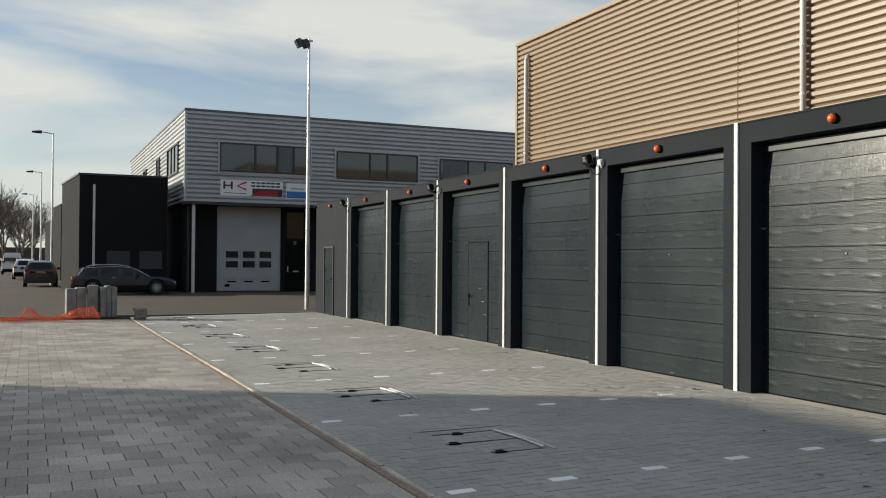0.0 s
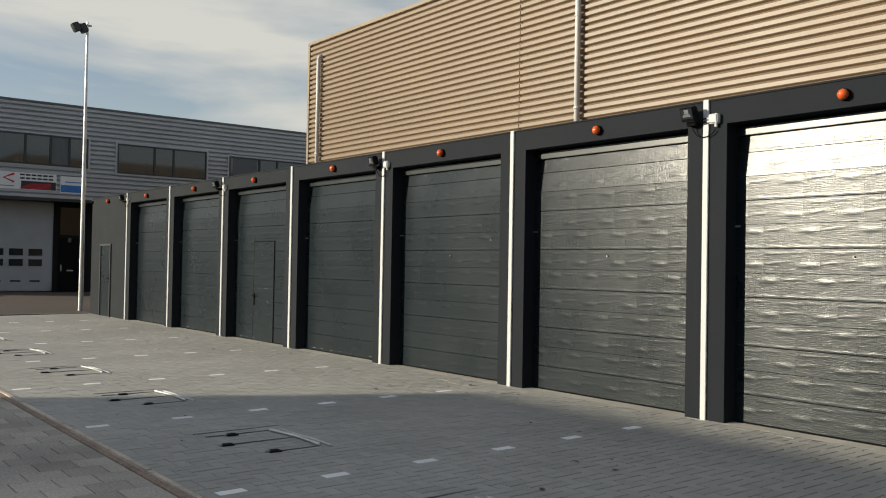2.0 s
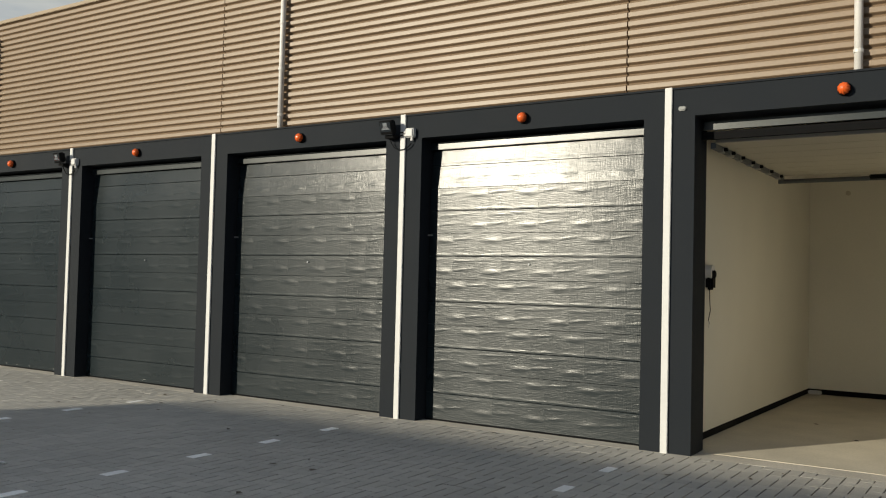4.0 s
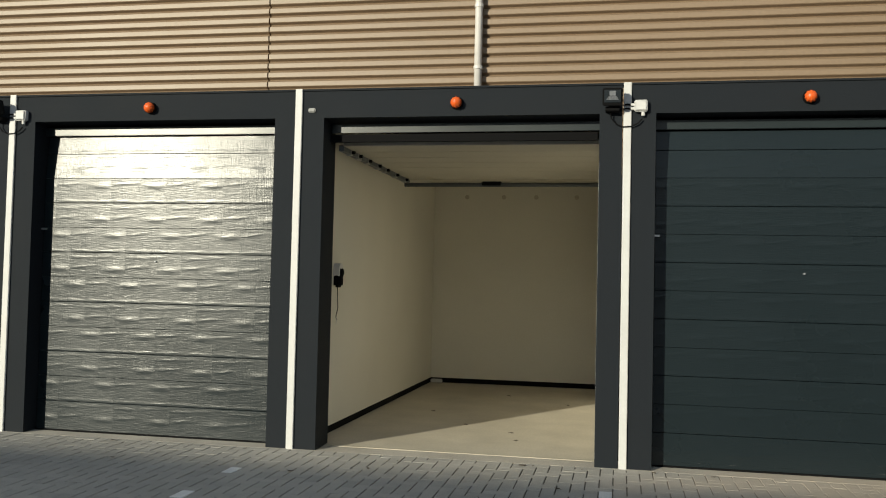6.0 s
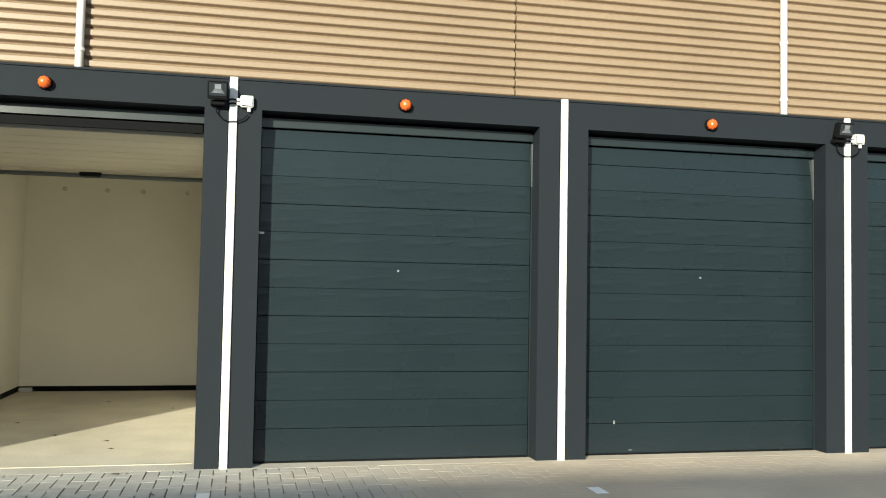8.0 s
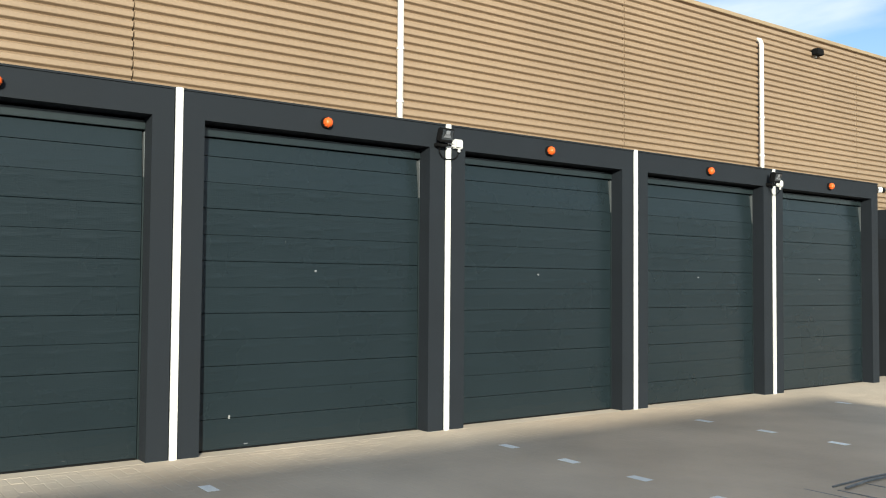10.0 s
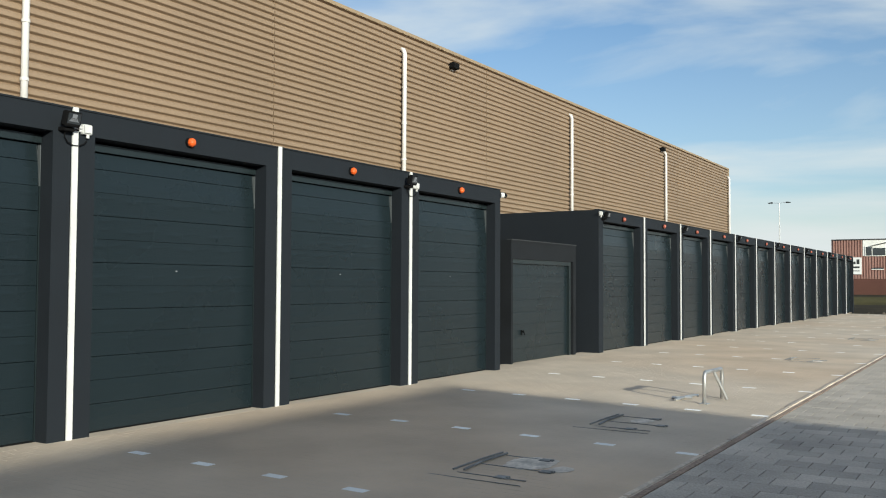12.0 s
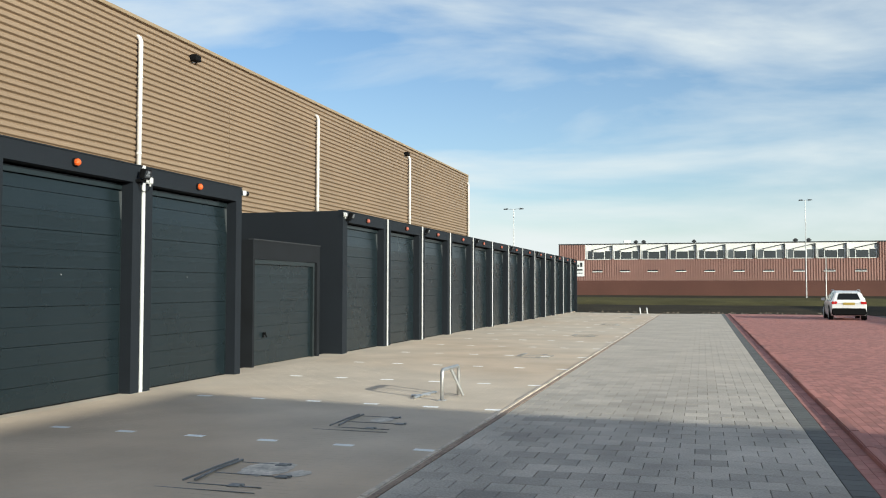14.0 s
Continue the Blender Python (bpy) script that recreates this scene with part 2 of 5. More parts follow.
def swept(m, sand, x0, x1, full=1.0, drift=(1.0, 1.0, 1.0)):
    """Blends a paving material into wind-swept sand along x, with a ragged edge."""
    n, l = m.node_tree.nodes, m.node_tree.links
    p = n["Principled BSDF"]
    base = p.inputs["Base Color"].links[0].from_socket
    geo = n.new("ShaderNodeNewGeometry")
    sep = n.new("ShaderNodeSeparateXYZ")
    l.new(geo.outputs["Position"], sep.inputs[0])
    ragged = n.new("ShaderNodeTexNoise")
    ragged.inputs["Scale"].default_value, ragged.inputs["Detail"].default_value = 0.9, 6
    l.new(geo.outputs["Position"], ragged.inputs["Vector"])
    reach = n.new("ShaderNodeMath")
    reach.operation = "MULTIPLY_ADD"
    reach.inputs[1].default_value = 4.0
    l.new(ragged.outputs["Fac"], reach.inputs[0])
    l.new(sep.outputs["X"], reach.inputs[2])
    ramp = n.new("ShaderNodeMapRange")
    ramp.interpolation_type = "SMOOTHSTEP"
    ramp.inputs["From Min"].default_value, ramp.inputs["From Max"].default_value = x0 + 2.0, x1 + 2.0
    ramp.inputs["To Max"].default_value = full
    l.new(reach.outputs[0], ramp.inputs["Value"])
    dust = n.new("ShaderNodeTexNoise")
    dust.inputs["Scale"].default_value, dust.inputs["Detail"].default_value = 0.8, 8
    l.new(geo.outputs["Position"], dust.inputs["Vector"])
    tone = n.new("ShaderNodeMapRange")
    tone.inputs["From Min"].default_value, tone.inputs["From Max"].default_value = 0.3, 0.7
    tone.inputs["To Min"].default_value, tone.inputs["To Max"].default_value = 0.86, 1.14
    l.new(dust.outputs["Fac"], tone.inputs["Value"])
    hsv = n.new("ShaderNodeHueSaturation")
    patch = n.new("ShaderNodeTexNoise")
    patch.inputs["Scale"].default_value, patch.inputs["Detail"].default_value = 0.13, 5
    l.new(geo.outputs["Position"], patch.inputs["Vector"])
    where = n.new("ShaderNodeMapRange")
    where.inputs["From Min"].default_value, where.inputs["From Max"].default_value = 0.45, 0.65
    l.new(patch.outputs["Fac"], where.inputs["Value"])
    two = n.new("ShaderNodeMix")
    two.data_type = "RGBA"
    two.inputs["A"].default_value = (*sand, 1)
    two.inputs["B"].default_value = (sand[0] * drift[0], sand[1] * drift[1], sand[2] * drift[2], 1)
    l.new(where.outputs["Result"], two.inputs["Factor"])
    l.new(two.outputs["Result"], hsv.inputs["Color"])
    l.new(tone.outputs["Result"], hsv.inputs["Value"])
    mix = n.new("ShaderNodeMix")
    mix.data_type = "RGBA"
    l.new(ramp.outputs["Result"], mix.inputs["Factor"])
    l.new(base, mix.inputs["A"])
    l.new(hsv.outputs["Color"], mix.inputs["B"])
    l.new(mix.outputs["Result"], p.inputs["Base Color"])
    return m


M_BAY = swept(material("grey_paving_brick", (0.395, 0.376, 0.342), rough=0.84, grain=0.22, grain_scale=90, stain=0.16, stain_scale=0.45, bump=0.3, pieces=0.07), (0.53, 0.445, 0.355), 2.6, 5.6, 1.0, (1.0, 0.93, 0.86))
M_APRON = swept(material("pale_apron_concrete", (0.46, 0.425, 0.37), rough=0.88, grain=0.2, grain_scale=60, stain=0.25, stain_scale=1.5, bump=0.2), (0.53, 0.445, 0.355), 2.6, 5.6)
M_BAYJOINT = swept(material("joint_sand", (0.105, 0.092, 0.078), rough=0.95, grain=0.3, grain_scale=150, stain=0.3, stain_scale=2, bump=0.3), (0.48, 0.41, 0.33), 2.6, 5.2)
M_SLAB = swept(material("grey_paving_block", (0.395, 0.355, 0.310), rough=0.84, grain=0.25, grain_scale=45, stain=0.3, stain_scale=0.9, bump=0.3, pieces=0.2), (0.47, 0.41, 0.345), 10.0, 24.0, 0.7)
M_DARKSLAB = material("dark_paving_block", (0.10, 0.10, 0.095), rough=0.8, grain=0.2, grain_scale=70, stain=0.15, bump=0.3, pieces=0.15)
M_RED = material("red_clay_paver", (0.36, 0.15, 0.125), rough=0.8, grain=0.2, grain_scale=60, stain=0.22, stain_scale=0.3, bump=0.3, pieces=0.22)
M_MARK = material("white_marking_brick", (0.93, 0.92, 0.90), rough=0.75, grain=0.12, grain_scale=60, stain=0.15, bump=0.2, pieces=0.08)
M_JOINT = swept(material("dark_joint_sand", (0.14, 0.122, 0.104), rough=0.95, grain=0.3, grain_scale=150, stain=0.3, stain_scale=2, bump=0.3), (0.34, 0.29, 0.24), 10.0, 24.0, 0.8)
M_GUTTER = material("stained_gutter_concrete", (0.57, 0.485, 0.40), rough=0.85, grain=0.25, grain_scale=40, stain=0.35, stain_scale=1.8, bump=0.4)
M_ASPHALT = material("brown_grey_asphalt", (0.088, 0.065, 0.050), rough=0.9, grain=0.25, grain_scale=30, stain=0.25, stain_scale=0.2, bump=0.3)
M_GROUND = material("rough_ground", (0.075, 0.066, 0.042), rough=0.95, spec=0.05, grain=0.3, grain_scale=3, stain=0.3, stain_scale=0.08, bump=0.3)
M_RUBBLE = material("earthy_stones", (0.13, 0.105, 0.08), rough=0.9, grain=0.3, grain_scale=25, stain=0.4, stain_scale=2.5, bump=0.4)
M_DIRT = material("brown_kerb_earth", (0.29, 0.215, 0.165), rough=0.95, grain=0.4, grain_scale=35, stain=0.4, stain_scale=2, bump=0.5)
M_DUSTYBAR = material("dusty_steel_bar", (0.23, 0.23, 0.225), rough=0.75, grain=0.25, grain_scale=30, stain=0.3, stain_scale=3, bump=0.1)
M_GRASS = material("dry_grass", (0.080, 0.070, 0.030), rough=0.95, spec=0.05, grain=0.35, grain_scale=8, stain=0.35, stain_scale=0.25, bump=0.4)
M_SOIL = material("dark_winter_soil", (0.040, 0.032, 0.020), rough=0.95, spec=0.05, grain=0.4, grain_scale=6, stain=0.45, stain_scale=0.3, bump=0.5)
M_REDWALL = material("red_brown_brick", (0.10, 0.047, 0.037), rough=0.85, spec=0.2, grain=0.2, grain_scale=8, stain=0.12, stain_scale=0.15, bump=0.1)
M_MAROON = material("red_brown_ribbed_sheet", (0.33, 0.185, 0.15), rough=0.6, grain=0.08, stain=0.08, stain_scale=0.2, bump=0.05)
M_WHITE = material("white_render", (0.78, 0.77, 0.73), rough=0.6, grain=0.05, stain=0.08, stain_scale=0.5, bump=0.03)
M_CARDARK = material("dark_blue_grey_car_paint", (0.008, 0.010, 0.017), rough=0.25, metal=0.1, grain=0.03, stain=0.05, bump=0, coat=0.6, spec=0.5)
M_CARWHITE = material("white_car_paint", (0.75, 0.75, 0.74), rough=0.3, grain=0.03, stain=0.06, bump=0, coat=0.6)
M_TYRE = material("tyre_rubber", (0.015, 0.015, 0.015), rough=0.85, grain=0.2, stain=0.1, bump=0.1)
M_TAIL = material("red_tail_light", (0.45, 0.02, 0.02), rough=0.2, grain=0, stain=0.1, bump=0)
M_PLATE = material("yellow_plate", (0.42, 0.30, 0.06), rough=0.5, grain=0.03, stain=0.05, bump=0)
M_NET = material("orange_barrier_net", (0.85, 0.13, 0.035), rough=0.5, grain=0.1, stain=0.15, bump=0.05)
M_CRATE = material("grey_concrete_slab", (0.205, 0.22, 0.205), rough=0.85, grain=0.2, grain_scale=50, stain=0.3, stain_scale=4, bump=0.3, pieces=0.06)
M_BLOCK = material("weathered_concrete_block", (0.20, 0.18, 0.155), rough=0.88, grain=0.2, grain_scale=50, stain=0.3, stain_scale=5, bump=0.3, pieces=0.12)
M_TWIG = material("grey_brown_twigs", (0.20, 0.168, 0.14), rough=0.9, grain=0.3, grain_scale=10, stain=0.2, bump=0.1)
M_BARK = material("winter_bark", (0.085, 0.068, 0.05), rough=0.9, grain=0.3, grain_scale=10, stain=0.2, bump=0.3)
M_SIGN = material("white_sign_board", (0.75, 0.75, 0.74), rough=0.5, grain=0.02, stain=0.05, bump=0)
M_SIGNBLUE = material("blue_print", (0.03, 0.16, 0.45), rough=0.5, grain=0.05, stain=0.3, stain_scale=3, bump=0)
M_SIGNRED = material("red_print", (0.55, 0.03, 0.04), rough=0.5, grain=0.05, stain=0.2, bump=0)
M_SIGNBLK = material("black_print", (0.02, 0.02, 0.02), rough=0.5, grain=0.05, stain=0.1, bump=0)


# ---- mesh helpers ----
def box(bm, x0, x1, y0, y1, z0, z1, bevel=0.0):
    """An axis-aligned block, with rounded edges where bevel is given."""
    made = bmesh.ops.create_cube(bm, size=1.0)["verts"]
    for v in made:
        v.co = Vector((x0 + (v.co.x + 0.5) * (x1 - x0), y0 + (v.co.y + 0.5) * (y1 - y0), z0 + (v.co.z + 0.5) * (z1 - z0)))
    if bevel:
        edges = {e for v in made for e in v.link_edges}
        bmesh.ops.bevel(bm, geom=list(edges), offset=bevel, segments=2, affect="EDGES", clamp_overlap=True)
    return bm


def rod(bm, a, b, r0, r1=None, sides=10):
    """A tapered round bar from a to b."""
    a, b = Vector(a), Vector(b)
    r1 = r0 if r1 is None else r1
    q = (b - a).to_track_quat("Z", "Y")
    rings = []
    for p, r in ((a, r0), (b, r1)):
        rings.append([bm.verts.new(p + q @ Vector((r * math.cos(2 * math.pi * i / sides), r * math.sin(2 * math.pi * i / sides), 0))) for i in range(sides)])
    for i in range(sides):
        j = (i + 1) % sides
        bm.faces.new((rings[0][i], rings[0][j], rings[1][j], rings[1][i]))
    bm.faces.new(list(reversed(rings[0])))
    bm.faces.new(rings[1])
    return bm


def tube(bm, points, r, sides=8):
    """A bent pipe through points."""
    points = [Vector(p) for p in points]
    rings = []
    for i, p in enumerate(points):
        way = (points[min(i + 1, len(points) - 1)] - points[max(i - 1, 0)]).normalized()
        q = way.to_track_quat("Z", "Y")
        rings.append([bm.verts.new(p + q @ Vector((r * math.cos(2 * math.pi * k / sides), r * math.sin(2 * math.pi * k / sides), 0))) for k in range(sides)])
    for a, b in zip(rings, rings[1:]):
        best = min(range(sides), key=lambda s: sum((a[k].co - b[(k + s) % sides].co).length for k in range(sides)))
        for k in range(sides):
            bm.faces.new((a[k], a[(k + 1) % sides], b[(k + 1 + best) % sides], b[(k + best) % sides]))
    bm.faces.new(list(reversed(rings[0])))
    bm.faces.new(rings[-1])
    return bm


def prism(bm, plan, z0, z1):
    """An upright solid over a plan outline (anticlockwise)."""
    low = [bm.verts.new((x, y, z0)) for x, y in plan]
    high = [bm.verts.new((x, y, z1)) for x, y in plan]
    for i in range(len(plan)):
        j = (i + 1) % len(plan)
        bm.faces.new((low[i], low[j], high[j], high[i]))
    bm.faces.new(high)
    bm.faces.new(list(reversed(low)))
    return bm


def part(name, bm, mat, parent=None, label="", smooth=False):
    mesh = bpy.data.meshes.new(name)
    bmesh.ops.recalc_face_normals(bm, faces=bm.faces[:])
    if smooth:
        for f in bm.faces:
            f.smooth = True
    bm.to_mesh(mesh)
    bm.free()
    mesh.materials.append(mat)
    ob = new(name, mesh)
    if parent:
        ob.parent = parent
    if label:
        ob["label"] = label
    return ob


def solid(name, mat, parent=None, label="", bevel=0.0, **k):
    return part(name, box(bmesh.new(), k["x"][0], k["x"][1], k["y"][0], k["y"][1], k["z"][0], k["z"][1], bevel), mat, parent, label)


def thing(name, label, category, group="", kind="", at=(0, 0, 0)):
    ob = new(name)
    ob.empty_display_size = 0.2
    ob.location = at
    return tagged(ob, label, category, group, kind)


def put_thing(src, x, y, z=0.0, rz=0.0):
    return copy_thing(src, pose(x, y, z, 0, 0, rz))


PROFILE = [(0.0, 1.0), (0.46, 1.0), (0.53, 0.86), (0.67, 0.12), (0.73, 0.0), (0.79, 0.12), (0.93, 0.86)]


def corrugated(bm, x0, x1, y, z0, z1, pitch, depth):
    """A folded sheet facing -y: flat ridges with a rounded groove between, and thickness at its ends."""
    levels = [(z0 + pitch * (i + f), d) for i in range(int((z1 - z0) / pitch) + 1) for f, d in PROFILE]
    prev = None
    for z, d in [q for q in levels if q[0] < z1] + [(z1, 1.0)]:
        yy = y - depth * d
        line = [bm.verts.new((x0, y + 0.05, z)), bm.verts.new((x0, yy, z)), bm.verts.new((x1, yy, z)), bm.verts.new((x1, y + 0.05, z))]
        if prev:
            for k in range(3):
                bm.faces.new((prev[k], prev[k + 1], line[k + 1], line[k]))
        prev = line
    return bm


# ---- ground ----
DOOR_Z, KERB_Z = 0.02, -0.025     # the bays fall gently from the doors to the kerb line, the lane rises again beyond it
FALL, RISE = (DOOR_Z - KERB_Z) / 5.45, -KERB_Z / 3.53


def level(y):
    """Height of the paving at y."""
    if y > -5.45:
        return DOOR_Z + FALL * min(y, 0.0)
    return 0.0 if y < -8.98 else -RISE * (y + 8.98)


ground = tagged(solid("ground", M_GROUND, x=(-2500, 2500), y=(-2500, 2500), z=(-1.0, -0.06)), "rough open ground with patches of grass", "ground", kind="structure")
road_left = tagged(solid("road", M_ASPHALT, x=(-230, -24.1), y=(-60, 6.0), z=(-0.4, -0.02)), "brown grey worn road before the black units", "road", kind="structure")

# ---- brown hall behind the garages ----
HALL_X0, HALL_X1, HALL_Y, HALL_TOP = -22.6, 58.2, 6.3, 8.55
hall = thing("industrial_hall", "long hall clad in tan horizontally corrugated sheet", "building")
seams = [HALL_X0, -12.65, -2.88, 7.48, 18.6, 28.5, 38.4, 48.3, HALL_X1]
for a, b in zip(seams, seams[1:]):
    part("cladding_sheet", corrugated(bmesh.new(), a + 0.012, b - 0.012, HALL_Y, 2.479, HALL_TOP, 0.156, 0.065), M_TAN, hall)
solid("core_wall", M_TANTRIM, hall, x=(HALL_X0 + 0.03, HALL_X1 - 0.03), y=(HALL_Y + 0.06, 40), z=(0, HALL_TOP - 0.05))
solid("roof_trim", M_TANTRIM, hall, "tan folded roof edge trim", 0.01, x=(HALL_X0 - 0.05, HALL_X1 + 0.05), y=(HALL_Y - 0.10, HALL_Y + 0.25), z=(HALL_TOP, HALL_TOP + 0.10))
for x in (HALL_X0, HALL_X1):
    solid("corner_trim", M_TANTRIM, hall, "", 0.01, x=(x - 0.06, x + 0.06), y=(HALL_Y - 0.09, HALL_Y + 0.2), z=(2.5, HALL_TOP))


def downpipe(x, top):
    """A round downpipe on clips with a bend into the wall at its head."""
    p = thing("downpipe", "pale grey round downpipe clipped to the tan wall", "downpipe", "downpipes on the hall", at=(x, HALL_Y - 0.16, 0))
    part("pipe", tube(bmesh.new(), [(0, 0, 2.5), (0, 0, top - 0.1), (0, 0.04, top), (0, 0.14, top + 0.05)], 0.062, 12), M_PIPE, p, smooth=True)
    z = 3.0
    while z < top - 0.2:
        part("clip", rod(bmesh.new(), (0, 0, z), (0, 0, z + 0.05), 0.074, sides=12), M_PIPE, p)
        z += 1.0
    return p


for x in (-21.85, -10.72, 0.72, 12.4, 23.71, 35.0, 46.2, 58.0):
    downpipe(x, 8.08)
for x in (26.34, 45.75):
    c = thing("roof_camera", "small dark floodlight fixed high on the tan wall", "lamp", at=(x, HALL_Y - 0.12, 8.18))
    solid("housing", M_BLACK, c, "", 0.015, x=(-0.16, 0.16), y=(-0.14, 0.04), z=(-0.09, 0.09))
    solid("bracket", M_GALV, c, x=(-0.03, 0.03), y=(0.0, 0.12), z=(-0.14, -0.04))


# ---- garages ----
GW, GH, OPEN0, OPEN1, OPENH, RECESS = 3.0, 3.33, 0.28, 2.80, 3.08, 0.19


def shell(g, opening=True):
    """The concrete box of one garage: piers, lintel, side walls, back wall and roof, in dark paint outside."""
    bm = bmesh.new()
    if opening:
        box(bm, 0.004, OPEN0, 0, 0.36, 0, OPENH)
        box(bm, OPEN1, GW - 0.004, 0, 0.36, 0, OPENH)
        box(bm, 0.004, GW - 0.004, 0, 0.36, OPENH, GH)
    else:
        box(bm, 0.004, GW - 0.004, 0, 0.36, 0, GH)
    part("front_frame", bm, M_WALL, g, "dark anthracite stuccoed front frame")
    solid("side_wall", M_WALL, g, x=(0.004, 0.10), y=(0.36, 6.10), z=(0, GH))
    solid("side_wall", M_WALL, g, x=(2.90, GW - 0.004), y=(0.36, 6.10), z=(0, GH))
    solid("back_wall", M_WALL, g, x=(0.004, GW - 0.004), y=(6.10, 6.22), z=(0, GH))
    solid("roof", M_WALL, g, x=(0.10, 2.90), y=(0.36, 6.10), z=(GH - 0.16, GH - 0.01))
    solid("roof_edge", M_WALL, g, "thin dark roof edge flashing", x=(0.0, GW), y=(-0.012, 0.12), z=(GH, GH + 0.018))


def door_panel(x0, x1, z0, z1, y, lean=0.0, foot=0.0, soft=0.0035):
    """One fold of a door: a slab with softened edges, leaning back above the height foot."""
    bm = bmesh.new()
    prof = [(0.0, z0 + 0.0007), (-0.003, z0 + soft), (-0.003, z1 - soft), (0.0, z1 - 0.0007)]
    prev = None
    for dy, z in prof:
        line = [bm.verts.new((x0, y + dy, z)), bm.verts.new((x1, y + dy, z))]
        if prev:
            bm.faces.new((prev[0], prev[1], line[1], line[0]))
        prev = line
    box(bm, x0, x1, y, y + 0.04, z0 + 0.0007, z1 - 0.0007)
    for v in bm.verts:
        v.co.y += lean * (v.co.z - foot)
    return bm


def sectional_door(g, mat=M_DOOR):
    """Five sections of two folds each and a lower top section that leans back towards its track."""
    d = solid("garage_door", M_BLACK, g, "dark green grey sectional door of embossed steel", x=(OPEN0 - 0.02, OPEN1 + 0.02), y=(RECESS + 0.075, RECESS + 0.09), z=(0.0, OPENH))
    x0, x1 = OPEN0 + 0.01, OPEN1 - 0.022
    knee = SECTION0 + 10 * PANEL
    for k in range(12):
        z0 = SECTION0 + PANEL * k - (0.035 if k == 0 else 0.0)
        z1 = SECTION0 + PANEL * (k + 1) if k < 11 else 2.957
        part("panel", door_panel(x0, x1, z0 + (0.0012 if k % 2 else 0), z1 - (0.0012 if k % 2 == 0 else 0), RECESS, 0.088 if k > 9 else 0.0, knee, 0.0034 if k % 2 == 0 else 0.0022), mat, d)
    solid("top_rail", M_TOPRAIL, d, "smooth steel header strip above the panels", 0.004, x=(x0 - 0.03, x1 + 0.02), y=(RECESS - 0.012, RECESS + 0.04), z=(2.968, 3.05))
    solid("floor_seal", M_BLACK, d, "black rubber floor seal", x=(x0, x1), y=(RECESS - 0.008, RECESS + 0.04), z=(0.002, SECTION0 - 0.035))
    solid("edge_trim", M_TOPRAIL, d, "thin dark edge trim", x=(OPEN1 - 0.016, OPEN1 - 0.002), y=(RECESS - 0.006, RECESS + 0.04), z=(0.02, 2.54))
    solid("track_end", M_RAIL, d, "bright end of the side track", x=(OPEN1 - 0.010, OPEN1 - 0.003), y=(RECESS - 0.002, RECESS + 0.045), z=(2.54, 2.95))
    part("lock", rod(bmesh.new(), (1.53, RECESS - 0.02, 1.72), (1.53, RECESS, 1.72), 0.010, sides=12), M_REFLECT, d, "small round chrome lock")
    solid("side_bolt", M_GALV, d, "", x=(x0 - 0.03, x0 + 0.04), y=(RECESS - 0.03, RECESS - 0.004), z=(2.02, 2.038))
    return d


def strip(x, y, top=GH + 0.02):
    s = solid("joint_strip", M_STRIP, None, "", 0.004, x=(0.004, 0.071), y=(-0.022, 0.0), z=(0.005, top))
    s.location = (x, y, 0)
    return tagged(s, "narrow white strip over the joint between two garages", "cover strip", "white joint strips")


def garage(x, y, group="row of garages"):
    g = thing("garage", "dark anthracite garage with a closed sectional door", "garage", group, at=(x, y, 0))
    shell(g)
    sectional_door(g)
    return g


first = garage(-21.0, 0.0)
for k in (-6, -4, -3, -2, -1, 1, 2, 3, 4, 5):
    put_thing(first, 3.0 * k, 0.0)
R2X, R2Y, R2_DRIFT = 22.85, 0.06, -0.016
for k in range(13):
    ob = put_thing(first, R2X + 3.0 * k, R2Y + R2_DRIFT * k)
    ob["group"] = "second row of garages"

# the garage whose sectional door has a wicket door
g = garage(-15.0, 0.0)
g["label"] = "dark anthracite garage whose door holds a small walk-through door"
for ob in list(g.children):
    if ob.name.startswith("garage_door"):
        wk = part("wicket_door", door_panel(1.185, 2.025, 0.03, 1.985, RECESS - 0.012), M_DOOR, ob, "narrow walk-through door set in the panels")
        bm = bmesh.new()
        for a, b, c, e in ((1.168, 1.184, 0.03, 2.002), (2.026, 2.042, 0.03, 2.002), (1.168, 2.042, 1.986, 2.002)):
            box(bm, a, b, RECESS - 0.016, RECESS, c, e)
        part("wicket_frame", bm, M_BLACK, ob, "thin black frame of the walk-through door")
        bm = bmesh.new()
        box(bm, 1.20, 1.235, RECESS - 0.03, RECESS - 0.014, 0.72, 0.96, 0.004)
        box(bm, 1.20, 1.32, RECESS - 0.065, RECESS - 0.045, 0.90, 0.922, 0.004)
        box(bm, 1.205, 1.23, RECESS - 0.065, RECESS - 0.03, 0.90, 0.922, 0.003)
        part("door_handle", bm, M_BLACK, ob, "black lever handle")

# the end unit with a plain wall and a door
e = thing("garage", "dark end unit with a plain stuccoed wall and one service door", "garage", "row of garages", at=(-24.0, 0, 0))
shell(e, opening=False)
d = solid("service_door", M_DOOR, e, "dark service door in the plain wall", 0.004, x=(0.94, 1.76), y=(-0.012, 0.0), z=(0.03, 1.97))
bm = bmesh.new()
for a, b, c, f in ((0.89, 0.94, 0.0, 2.02), (1.76, 1.81, 0.0, 2.02), (0.94, 1.76, 1.97, 2.02)):
    box(bm, a, b, -0.035, 0.0, c, f)
part("door_frame", bm, M_FRAME, d, "dark raised door frame")
bm = bmesh.new()
box(bm, 1.70, 1.73, -0.03, -0.012, 0.95, 1.15)
